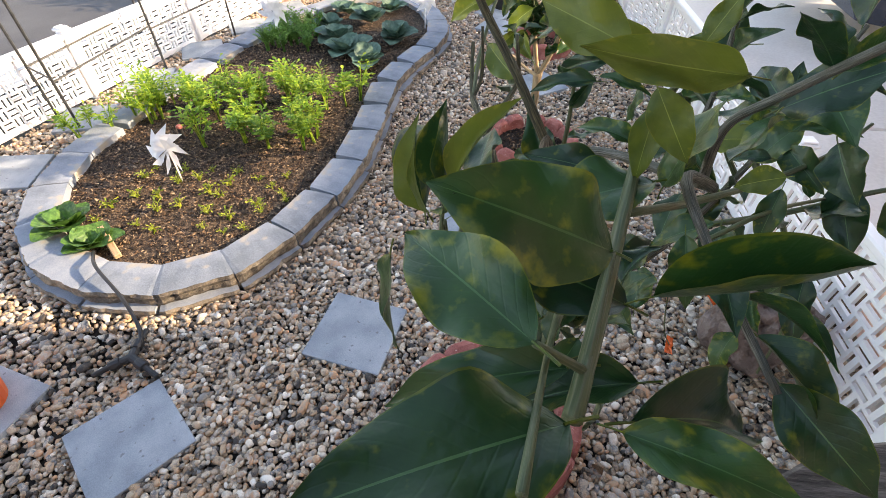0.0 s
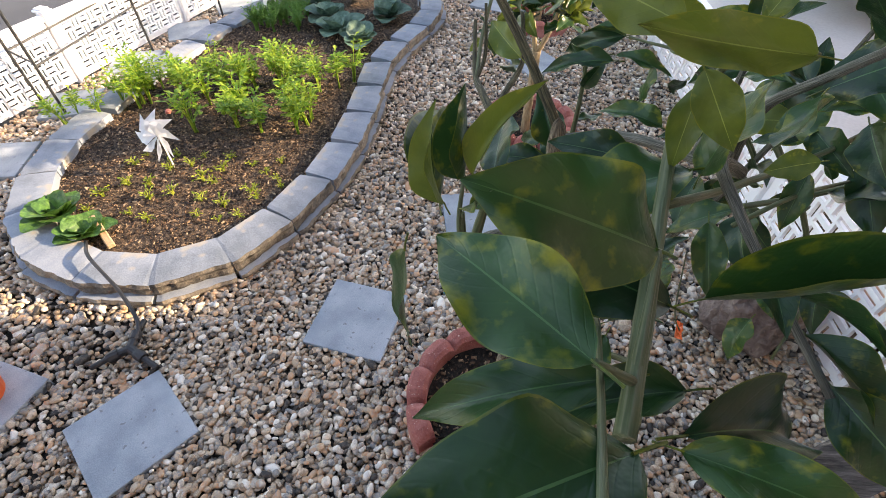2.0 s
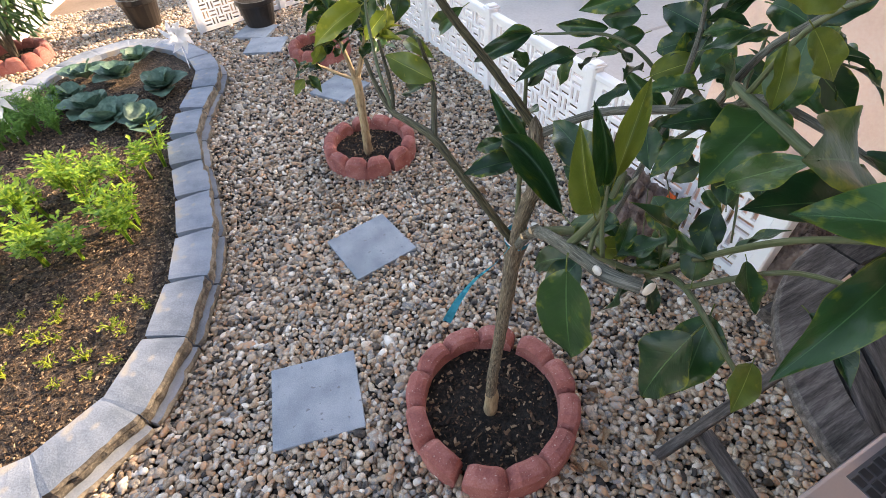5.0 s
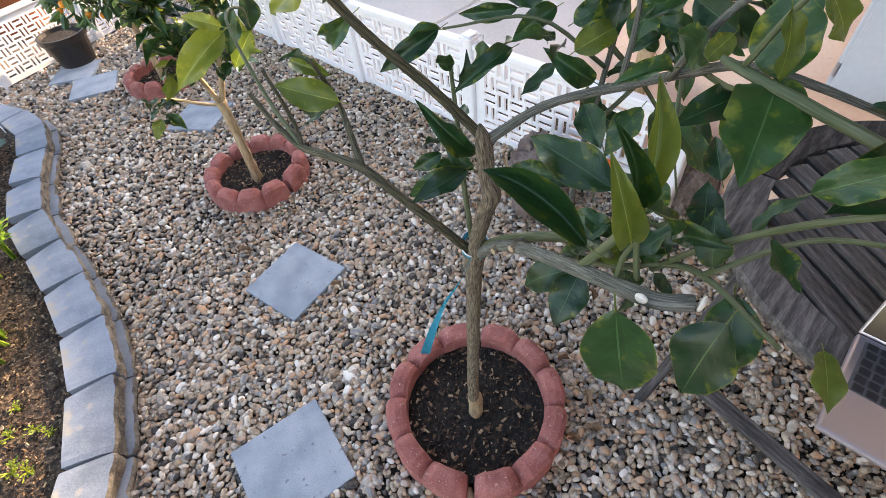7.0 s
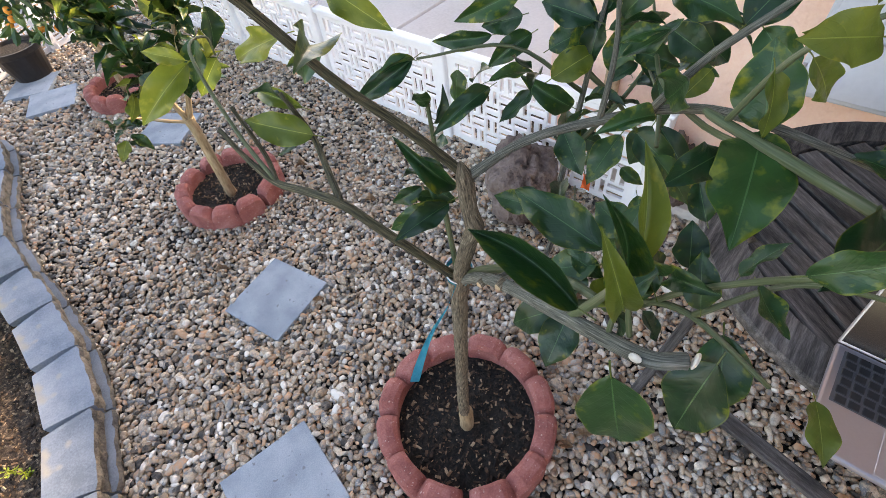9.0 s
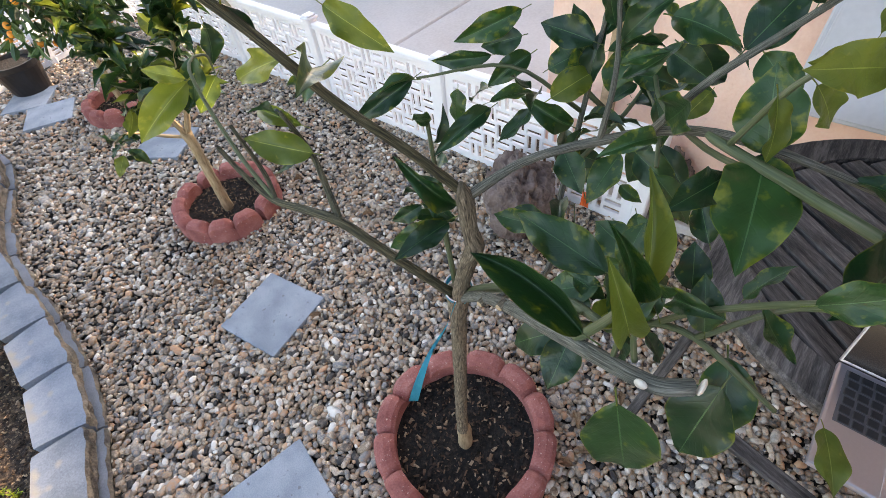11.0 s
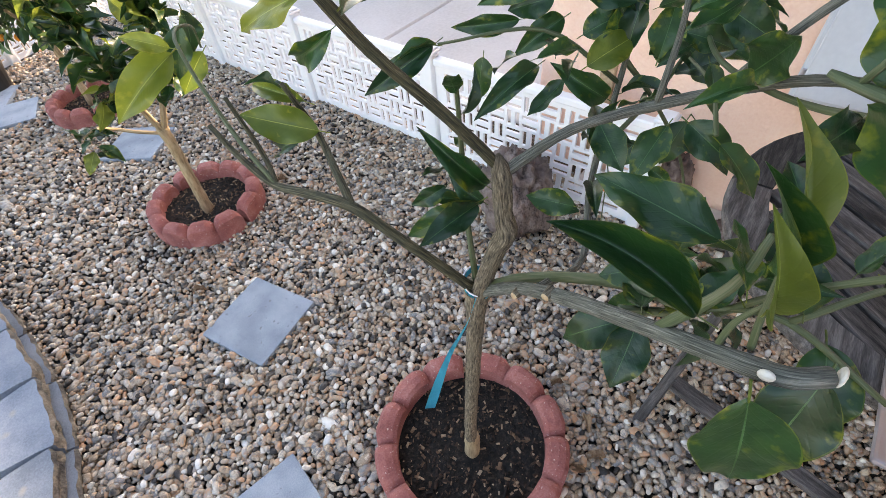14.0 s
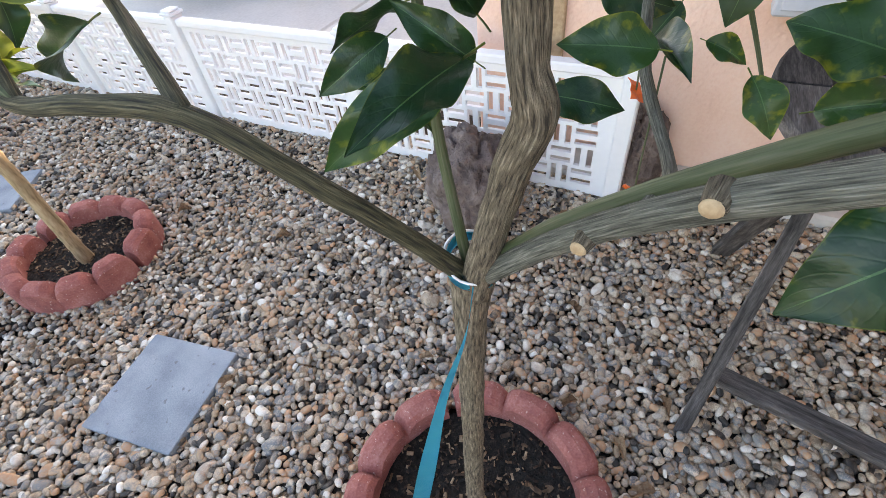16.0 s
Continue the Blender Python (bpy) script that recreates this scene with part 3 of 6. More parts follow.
for i in range(len(xs) - 1):
    for j in range(len(ys) - 1):
        if ok[i, j] or ok[i + 1, j] or ok[i, j + 1] or ok[i + 1, j + 1]:
            vs = []
            for a, b in ((i, j), (i + 1, j), (i + 1, j + 1), (i, j + 1)):
                if (a, b) not in grid:
                    grid[a, b] = bm.verts.new((xs[a], ys[b], soil_z(xs[a], ys[b]) + random.uniform(-0.004, 0.004)))
                vs.append(grid[a, b])
            bm.faces.new(vs)
part("soil", bm, SOIL, bed, "crumbly brown mulched garden soil", smooth=True)
rng = random.Random(5)
chips = []
while len(chips) < 15000:
    x, y = rng.uniform(-2.6, -0.6), rng.uniform(0.4, 3.2)
    if ok[min(int((x + 2.7) / step), len(xs) - 1), min(int((y - 0.3) / step), len(ys) - 1)]:
        chips.append((x, y, soil_z(x, y) + 0.003, 0.005 + 0.014 * rng.random() ** 2))
bm = bmesh.new()
chip_mesh(bm, rng, chips)
tagged(part("mulch", bm, CHIP, bed, "small brown mulch chips"), kind="stuff")


# ---- lattice fences ----
def lattice_panel(length, height, cell=0.074, t=0.014):
    """A moulded panel pierced by pairs of short slots, upright and level by turns."""
    bm = bmesh.new()
    rows = 5
    lower = 0.030
    upper = height - lower - rows * cell
    cols = int((length - 0.016) / cell)
    side = (length - cols * cell) / 2
    box(bm, (length, t, lower), (length / 2, 0, lower / 2))
    box(bm, (length, t, upper), (length / 2, 0, height - upper / 2))
    for x in (side / 2, length - side / 2):
        box(bm, (side, t, rows * cell), (x, 0, lower + rows * cell / 2))
    slot = cell * 0.25
    for i in range(cols):
        for j in range(rows):
            cx, cz = side + (i + 0.5) * cell, lower + (j + 0.5) * cell
            turn = Matrix.Translation((cx, 0, cz)) @ (Matrix.Rotation(math.pi / 2, 4, "Y") if (i + j) % 2 else Matrix())
            long = cell * 0.90
            edge = (cell - long) / 2
            mid = cell - 2 * slot - 2 * (cell * 0.12)
            for w, u in ((cell * 0.12, -cell / 2 + cell * 0.06), (mid, 0), (cell * 0.12, cell / 2 - cell * 0.06)):
                p = turn @ Vector((0, 0, u))
                r = turn.to_3x3().to_4x4()
                bmesh.ops.create_cube(bm, size=1, matrix=Matrix.Translation(p) @ r @ Matrix.Diagonal((cell, t, w, 1)))
            for u in (-1, 1):
                for e in (-1, 1):
                    p = turn @ Vector((e * (cell - edge) / 2, 0, u * (mid + slot) / 2))
                    bmesh.ops.create_cube(bm, size=1, matrix=Matrix.Translation(p) @ turn.to_3x3().to_4x4() @ Matrix.Diagonal((edge, t, slot, 1)))
    return mesh_from("lattice_panel", bm, VINYL)


PANELS = {}


def fence(a, b, posts, label, h=FENCE_H, cell=0.083):
    """White lattice fence from a to b with a post at each given fraction of the run."""
    a, b = Vector((*a, 0)), Vector((*b, 0))
    d = b - a
    f = thing("lattice_fence", a, label, "fence", "lattice fences")
    f.rotation_euler.z = math.atan2(d.y, d.x)
    L = d.length
    for p in posts:
        bm = bmesh.new()
        box(bm, (0.056, 0.066, h + 0.05), (0, 0, (h + 0.05) / 2 - 0.05), bevel=0.006)
        box(bm, (0.072, 0.082, 0.014), (0, 0, h + 0.007), bevel=0.004)
        box(bm, (0.056, 0.064, 0.010), (0, 0, h + 0.019), bevel=0.004)
        ob = part("post", bm, VINYL, f)
        ob.location = (p * L, 0, 0)
    for p, q in zip(posts, posts[1:]):
        n = round((q - p) * L - 0.058, 3)
        if (n, h) not in PANELS:
            PANELS[n, h] = lattice_panel(n, h - 0.05, cell)
        ob = new("lattice_panel", PANELS[n, h])
        ob.parent = f
        ob.location = (p * L + 0.029, 0, 0.008)
        bm = bmesh.new()
        box(bm, (n, 0.05, 0.032), (n / 2, 0, 0), bevel=0.006)
        ob = part("top_rail", bm, VINYL, f)
        ob.location = (p * L + 0.029, 0, h - 0.03)
    return f


fence((FENCE_X, -0.02), (FENCE_X, 5.3), [0, 0.2, 0.38, 0.56, 0.78, 1.0], "white vinyl basket-weave lattice fence between pebbles and driveway")
fence((-3.2, 0.1), (-1.75, 5.55), [0, 0.18, 0.36, 0.54, 0.77, 1.0], "white vinyl basket-weave lattice fence along the street", 0.42, 0.060)
fence((-0.42, 4.25), (1.12, 4.72), [0, 0.5, 1.0], "white vinyl basket-weave lattice fence closing the far end", 0.45, 0.065)

# low wall behind the seat, unseen, added to shade the foreground
bm = bmesh.new()
box(bm, (6.5, 0.15, 1.86), (-1.9, -2.3, 0.92), bevel=0.01)
tagged(part("shade_wall_south", bm, STUCCO), "plain pink stucco wall, added out of view to shade the foreground", "wall", kind="structure")

# unseen wall across the driveway, added to keep low sun off the pebbles
bm = bmesh.new()
box(bm, (0.3, 10.8, 4.14), (9.15, -0.3, 1.86), bevel=0.01)
tagged(part("shade_wall_east", bm, STUCCO), "plain stucco wall added out of view across the driveway to block low sun", "wall", kind="structure")

# ---- house ----
house = thing("house", (1.43, 0.6, 0), "pink stucco house with an unseen eave added for shade", "house", kind="structure")
bm = bmesh.new()
box(bm, (7.0, 8.0, 2.75), (3.5, -4.0, 1.375), bevel=0.01)
part("wall", bm, STUCCO, house, "pale pink rough stucco")
# roof is out of view; its wide eave is added to shade the near garden
bm = bmesh.new()
box(bm, (8.8, 9.0, 0.14), (3.15, -4.0, 2.82), bevel=0.02)
box(bm, (7.2, 7.8, 0.5), (3.35, -4.0, 3.10), bevel=0.2)
part("roof", bm, GREYWOOD, house)
bm = bmesh.new()
box(bm, (0.03, 0.06, 2.6), (-0.015, -0.31, 1.35), bevel=0.004)
part("corner_trim", bm, WOOD, house, "brown wooden trim board")
bm = bmesh.new()
box(bm, (0.16, 8.0, 0.10), (-0.08, -4.3, 0.0), bevel=0.01)
part("footing", bm, BARE, house, "rough concrete footing")

# ---- table ----
TABLE = (0.675, -0.745, 0.75)
SLAT_TURN = 52


def round_table():
    tb = thing("round_table", (TABLE[0], TABLE[1], 0), "weathered grey wooden round garden table with slatted top", "table")
    r, z = 0.455, TABLE[2]
    for k in range(4):
        bm = bmesh.new()
        a0, a1 = math.pi / 2 * k + 0.01, math.pi / 2 * (k + 1) - 0.01
        rows = []
        for i in range(15):
            w = a0 + (a1 - a0) * i / 14
            rows.append([bm.verts.new((q * math.cos(w), q * math.sin(w), h)) for q, h in ((r - 0.085, z - 0.028), (r - 0.085, z), (r - 0.006, z), (r, z - 0.006), (r, z - 0.022), (r - 0.006, z - 0.028))])
        for p, q in zip(rows, rows[1:]):
            for j in range(6):
                bm.faces.new((p[j], p[(j + 1) % 6], q[(j + 1) % 6], q[j]))
        bm.faces.new(rows[0])
        bm.faces.new(list(reversed(rows[-1])))
        bmesh.ops.recalc_face_normals(bm, faces=bm.faces[:])
        part("rim_section", bm, GREYWOOD, tb)
    ri = r - 0.092
    n = 12
    w = 2 * ri / n
    for k in range(n):
        u = -ri + (k + 0.5) * w
        e = min(abs(u) + w / 2, ri - 0.001)
        half = math.sqrt(max(ri * ri - (abs(u)) ** 2, 0.002))
        bm = bmesh.new()
        box(bm, (2 * half, w - 0.009, 0.022), (0, 0, 0), bevel=0.003)
        ob = part("slat", bm, GREYWOOD, tb)
        ob.matrix_local = pose(0, 0, 0, 0, 0, SLAT_TURN) @ Matrix.Translation((0, u, z - 0.014))
    return tb


table = round_table()
bm = bmesh.new()
for u in (-0.22, 0.22):
    box(bm, (0.05, 0.8, 0.03), (u, 0, TABLE[2] - 0.045))
ob = part("batten", bm, GREYWOOD, table)


def plank(name, a, b, w, t, parent, roll=0.0, label=""):
    a, b = Vector(a), Vector(b)
    bm = bmesh.new()
    box(bm, ((b - a).length, w, t), (0, 0, 0), bevel=0.003)
    ob = part(name, bm, GREYWOOD, parent, label)
    ob.matrix_local = Matrix.Translation((a + b) / 2) @ (b - a).to_track_quat("X", "Z").to_matrix().to_4x4() @ pose(0, 0, 0, roll)
    return ob


o = Vector((TABLE[0], TABLE[1], 0))
plank("leg", Vector((0.388, -0.363, 0.0)) - o, Vector((0.75, -0.45, 0.725)) - o, 0.030, 0.022, table)
plank("leg", Vector((0.30, -1.0, 0.0)) - o, Vector((0.75, -1.1, 0.70)) - o, 0.05, 0.03, table)
plank("leg", Vector((1.05, -0.40, 0.0)) - o, Vector((0.6, -0.42, 0.70)) - o, 0.05, 0.03, table)
plank("leg", Vector((1.05, -1.1, 0.0)) - o, Vector((0.6, -1.08, 0.70)) - o, 0.05, 0.03, table)
plank("stretcher", Vector((0.50, -0.392, 0.12)) - o, Vector((0.375, -0.98, 0.12)) - o, 0.05, 0.022, table, label="flat grey brace with two screws")

# ---- citrus tree ----


def leaf_mesh(seed, width=0.5, curl=0.12, fold=0.12, wave=0.03, bend=0.0, roll=0.0):
    """A pointed oval blade one unit long along x: folded at the midrib, arched, puckered between the veins."""
    rng = random.Random(seed)
    ph = rng.random() * 6
    off = Vector((seed * 3.7, 0, 0))
    nx, ny = 22, 8
    bm = bmesh.new()
    uv = bm.loops.layers.uv.new("UVMap")
    rows = []
    for i in range(nx + 1):
        u = i / nx
        w = width / 2 * (math.sin(math.pi * u ** 0.80) ** 0.86) * (1 - 0.9 * max(0, u - 0.80)) if 0 < u < 1 else 0.004
        row = []
        for j in range(ny + 1):
            v = j / ny * 2 - 1
            edge = 1 + 0.035 * math.sin(u * 17 + ph + 2 * v) * abs(v)
            side = fold if v > 0 else fold * 0.75
            z = side * abs(v) * w * 2 - curl * (u - 0.25) ** 2 * 1.6 + wave * math.sin(u * 11 + ph + 1.7 * v) * v * v * w * 2
            z += roll * w * max(0.0, abs(v) - 0.55) ** 2 * 5 + 0.026 * noise.noise(Vector((u * 5, v * 1.6, ph)) + off) * abs(v) ** 0.5
            z += 0.002 * math.sin((u * 8 - abs(v) * 2.5) * 6.283 + ph) * abs(v) * (1 - abs(v)) * 4 * width
            row.append(bm.verts.new((u, v * w * edge + bend * ((u - 0.5) ** 2 - 0.25), z + 0.10 * curl)))
        rows.append(row)
    for i in range(nx):
        for j in range(ny):
            f = bm.faces.new((rows[i][j], rows[i + 1][j], rows[i + 1][j + 1], rows[i][j + 1]))
            for loop, (a, b) in zip(f.loops, ((i, j), (i + 1, j), (i + 1, j + 1), (i, j + 1))):
                loop[uv].uv = (a / nx, b / ny)
            f.smooth = True
    tube(bm, [(-0.14, 0, -0.02, 0.010), (-0.05, 0, 0.0, 0.009), (0.02, 0, 0.004, 0.009)], 5, 4)
    me = bpy.data.meshes.new("leaf")
    bm.to_mesh(me)
    bm.free()
    me.materials.append(LEAF)
    return me


LEAVES = [leaf_mesh(s, *q) for s, q in enumerate(
    [(0.50, 0.16, 0.18, 0.12), (0.46, 0.30, 0.25, 0.16), (0.56, 0.10, 0.10, 0.12), (0.42, 0.40, 0.45, 0.18), (0.52, -0.18, 0.2, 0.14), (0.36, 0.3, 0.6, 0.08), (0.40, 0.12, 0.75, 0.05, 0.55, 0.5), (0.62, 0.10, 0.12, 0.06)])]
TONES = [LEAVES]
for tone in (LEAF_YOUNG, LEAF_OLIVE):
    TONES.append([me.copy() for me in LEAVES])
    for me in TONES[-1]:
        me.materials[0] = tone


def leaf(parent, base, tip, up=(0, 0, 1), kind=0, width=1.0, young=False):
    base, tip = Vector(base), Vector(tip)
    x = (tip - base)
    length = x.length
    x.normalize()
    z = Vector(up)
    z = (z - x * z.dot(x))
    z = z.normalized() if z.length > 1e-3 else x.orthogonal().normalized()
    y = z.cross(x)
    ob = new("leaf", TONES[int(young)][kind])
    ob.parent = parent
    m = Matrix((x, y, z)).transposed().to_4x4()
    ob.matrix_local = Matrix.Translation(base - parent.location) @ m @ Matrix.Diagonal((length, length * width, length, 1))
    return ob


def spray(parent, rng, line, count, size, young=0.0, spread=1.0, start=0.0):
    """Leaves set alternately along a twig given as (x, y, z, radius) points."""
    pts = smooth_line(line, 30)
    for k in range(count):
        f = start + (1 - start) * (k + rng.random()) / count
        p = Vector(pts[min(int(f * 30), 30)][:3])
        d = (Vector(pts[min(int(f * 30) + 1, 30)][:3]) - Vector(pts[max(int(f * 30) - 1, 0)][:3])).normalized()
        side = Vector((rng.gauss(0, 1), rng.gauss(0, 1), rng.gauss(0.1, 0.7))).normalized()
        out = (side * spread + d * 0.7 + Vector((0, 0, -0.15))).normalized()
        s = size * rng.uniform(0.7, 1.2)
        b = p + out * s * 0.15
        leaf(parent, b, b + out * s, (rng.gauss(0, 0.5), rng.gauss(0, 0.5), 1), rng.randrange(6), rng.uniform(0.85, 1.1), rng.random() < young)


def limb(parent, pts, material=None, name="limb", sides=10, rough=0.12, n=None):
    bm = bmesh.new()
    o = parent.location
    tube(bm, [(p[0] - o.x, p[1] - o.y, p[2] - o.z, p[3]) for p in pts], sides, n, rough)
    return part(name, bm, material or BARK, parent, smooth=True)


tree = thing("citrus_tree", (0, 0, 0.03), "young orange tree with grey ridged bark and glossy dark leaves", "tree")
limb(tree, [(0.0, 0.0, 0.0, 0.021), (0.004, 0.0, 0.12, 0.020), (0.0, 0.0, 0.22, 0.0165), (0.02, 0.0, 0.5, 0.0165), (0.032, -0.005, 0.74, 0.019), (0.036, -0.01, 0.82, 0.026)], name="trunk", sides=16, n=48)
limb(tree, [(0.0, 0.0, 0.02, 0.0232), (0.002, 0.0, 0.07, 0.0222), (0.004, 0.0, 0.125, 0.0216), (0.003, 0.0, 0.155, 0.0195), (0.002, 0.0, 0.175, 0.0165)], BARK2, "trunk_base", 16, n=20)
limb(tree, [(0.034, -0.012, 0.79, 0.019), (0.018, -0.037, 0.89, 0.0145), (0.017, -0.056, 0.964, 0.0142), (0.019, -0.070, 1.005, 0.0152), (0.018, -0.070, 1.025, 0.0150), (0.015, -0.066, 1.05, 0.0126), (0.013, -0.063, 1.11, 0.0132), (0.010, -0.060, 1.135, 0.008), (0.010, -0.060, 1.145, 0.002)], name="leader", sides=18, n=60, rough=0.2)
bm = bmesh.new()
tube(bm, [(0.016, -0.080, 1.004, 0.001), (0.013, -0.078, 0.985, 0.0052), (0.011, -0.070, 0.955, 0.0055), (0.012, -0.056, 0.915, 0.0030), (0.014, -0.046, 0.89, 0.001)], 8, 24, rough=0.3)
part("scar", bm, CUT_TAN, tree, "bare tan wood where the bark has split", smooth=True)
limb(tree, [(0.036, -0.008, 0.80, 0.0105), (-0.008, 0.022, 0.885, 0.0092), (-0.048, 0.075, 0.965, 0.0088), (-0.077, 0.137, 1.027, 0.0088), (-0.098, 0.205, 1.036, 0.0075), (-0.111, 0.273, 1.033, 0.0065), (-0.117, 0.33, 1.065, 0.005), (-0.119, 0.381, 1.107, 0.004)], BARK_OLIVE)
limb(tree, [(-0.077, 0.137, 1.03, 0.0065), (-0.05, 0.19, 1.052, 0.006), (-0.02, 0.255, 1.085, 0.005), (-0.03, 0.29, 1.16, 0.0035)], BARK_OLIVE, name="twig")
limb(tree, [(-0.110, 0.268, 1.033, 0.0045), (-0.095, 0.30, 1.07, 0.004), (-0.10, 0.33, 1.16, 0.003)], BARK_OLIVE, name="twig")
limb(tree, [(0.016, -0.058, 1.12, 0.0078), (-0.042, -0.022, 1.215, 0.0067), (-0.10, 0.01, 1.30, 0.0059), (-0.155, 0.037, 1.397, 0.0052), (-0.21, 0.07, 1.48, 0.0044)], BARK_OLIVE)
limb(tree, [(0.014, -0.06, 1.11, 0.0079), (0.080, -0.117, 1.158, 0.0065), (0.145, -0.19, 1.180, 0.0065), (0.160, -0.262, 1.213, 0.0058), (0.09, -0.335, 1.275, 0.0050), (0.082, -0.422, 1.275, 0.0036), (0.11, -0.52, 1.24, 0.0025)], BARK_GREY)
limb(tree, [(0.155, -0.245, 1.205, 0.0058), (0.125, -0.293, 1.30, 0.0043), (0.132, -0.334, 1.352, 0.0036), (0.15, -0.40, 1.43, 0.0029)], BARK_GREY)
limb(tree, [(0.145, -0.19, 1.18, 0.0046), (0.155, -0.19, 1.27, 0.0033), (0.15, -0.18, 1.36, 0.0026)], BARK_GREY, name="shoot")
limb(tree, [(0.036, -0.01, 0.80, 0.0111), (-0.01, -0.10, 0.93, 0.0096), (-0.055, -0.182, 1.027, 0.0092), (-0.106, -0.297, 1.120, 0.0085), (-0.129, -0.378, 1.165, 0.0081), (-0.112, -0.410, 1.168, 0.0078)], BARK_GREY, sides=14, n=36)
bm = bmesh.new()
bmesh.ops.create_icosphere(bm, subdivisions=2, radius=0.0085, matrix=Matrix.Translation((-0.108, -0.416, 1.138)) @ Matrix.Diagonal((1, 0.35, 1, 1)))
part("cut_end", bm, CUT, tree, "pale sawn branch end")
bm = bmesh.new()
bmesh.ops.create_icosphere(bm, subdivisions=2, radius=0.006, matrix=Matrix.Translation((-0.137, -0.374, 1.140)) @ Matrix.Diagonal((0.6, 1, 0.9, 1)))
part("cut_end", bm, CUT, tree, "pale sawn branch stub")
for x, y, z in ((-0.034, -0.122, 0.958), (-0.062, -0.178, 1.030)):
    bm = bmesh.new()
    tube(bm, [(x + 0.009, y - 0.001, z + 0.002 - 0.03, 0.0078), (x - 0.004, y + 0.002, z - 0.03, 0.006)], 9, 4)
    stub = part("stub", bm, BARK, tree, smooth=True)
    bm = bmesh.new()
    bmesh.ops.create_icosphere(bm, subdivisions=2, radius=0.0057, matrix=Matrix.Translation((x - 0.004, y + 0.002, z - 0.03)) @ Matrix.Diagonal((0.45, 1, 1, 1)))
    part("cut_end", bm, CUT_TAN, tree, "pale sawn branch stub")
# shoots off the low limb and the stem that stands behind it
limb(tree, [(-0.03, -0.15, 0.99, 0.0062), (0.10, -0.16, 0.93, 0.0056), (0.22, -0.11, 0.98, 0.0056), (0.29, -0.10, 1.15, 0.0043), (0.33, -0.10, 1.33, 0.0025)], BARK_GREY, name="shoot")
limb(tree, [(0.24, -0.105, 1.02, 0.005), (0.34, -0.15, 1.10, 0.004), (0.46, -0.17, 1.17, 0.003), (0.58, -0.2, 1.14, 0.002)], TWIG, name="twig", sides=6)
limb(tree, [(0.28, -0.10, 1.12, 0.004), (0.22, 0.0, 1.2, 0.003), (0.13, 0.12, 1.19, 0.002)], TWIG, name="twig", sides=6)
limb(tree, [(-0.08, -0.26, 1.09, 0.0053), (-0.02, -0.32, 1.06, 0.0045), (0.003, -0.342, 1.06, 0.0045), (-0.006, -0.396, 1.09, 0.0041), (-0.016, -0.494, 1.052, 0.0030)], TWIG, name="twig", sides=7)
limb(tree, [(0.003, -0.342, 1.05, 0.0045), (0.0, -0.39, 1.13, 0.0037), (-0.025, -0.47, 1.24, 0.0034), (-0.05, -0.55, 1.31, 0.0018), (-0.07, -0.63, 1.345, 0.0023)], TWIG, name="twig", sides=7)
limb(tree, [(-0.106, -0.297, 1.12, 0.006), (-0.10, -0.33, 1.20, 0.0045), (-0.09, -0.335, 1.25, 0.003)], TWIG, name="twig", sides=6)
limb(tree, [(0.29, -0.10, 1.15, 0.005), (0.36, -0.14, 1.06, 0.004), (0.40, -0.20, 0.95, 0.003), (0.38, -0.25, 0.85, 0.002)], TWIG, name="twig", sides=6)
limb(tree, [(-0.006, -0.396, 1.09, 0.004), (0.03, -0.46, 1.16, 0.003), (0.0, -0.53, 1.22, 0.0022), (-0.02, -0.56, 1.25, 0.001)], TWIG, name="twig", sides=6)
limb(tree, [(0.022, -0.045, 0.865, 0.007), (0.012, -0.10, 0.93, 0.008), (0.0, -0.17, 0.995, 0.0075), (-0.03, -0.25, 1.07, 0.007), (-0.06, -0.31, 1.11, 0.005)], TWIG, name="limb", sides=10)
limb(tree, [(-0.110, 0.268, 1.033, 0.0045), (-0.10, 0.36, 1.10, 0.004), (-0.06, 0.50, 1.19, 0.003), (0.01, 0.58, 1.17, 0.0025), (0.024, 0.609, 1.12, 0.002)], TWIG, name="twig", sides=6)
limb(tree, [(0.036, -0.005, 0.82, 0.006), (0.05, 0.02, 0.95, 0.005), (0.055, 0.03, 1.1, 0.004), (0.05, 0.03, 1.2, 0.003)], TWIG, name="shoot", sides=7)
limb(tree, [(-0.034, -0.570, 1.280, 0.0058), (-0.024, -0.541, 1.282, 0.0056), (0.008, -0.442, 1.290, 0.0053), (0.040, -0.343, 1.297, 0.0048), (0.047, -0.323, 1.299, 0.003)], TWIG, name="shoot", sides=10)
limb(tree, [(0.018, -0.412, 1.292, 0.0036), (0.117, -0.318, 1.236, 0.0036), (0.233, -0.229, 1.204, 0.0034), (0.319, -0.181, 1.214, 0.003), (0.365, -0.151, 1.239, 0.002)], TWIG, name="twig", sides=8)
limb(tree, [(0.187, -0.259, 1.138, 0.003), (0.259, -0.226, 1.159, 0.0028), (0.355, -0.172, 1.143, 0.002)], TWIG, name="twig", sides=8)
limb(tree, [(-0.024, -0.541, 1.282, 0.004), (-0.014, -0.506, 1.296, 0.0025), (-0.004, -0.471, 1.309, 0.002)], TWIG, name="twig", sides=8)
limb(tree, [(-0.024, -0.541, 1.282, 0.003), (-0.061, -0.564, 1.338, 0.002)], TWIG, name="twig", sides=8)
limb(tree, [(0.040, -0.343, 1.297, 0.003), (0.036, -0.369, 1.365, 0.0026), (0.039, -0.401, 1.399, 0.0022), (0.050, -0.427, 1.405, 0.0018)], TWIG, name="twig", sides=8)
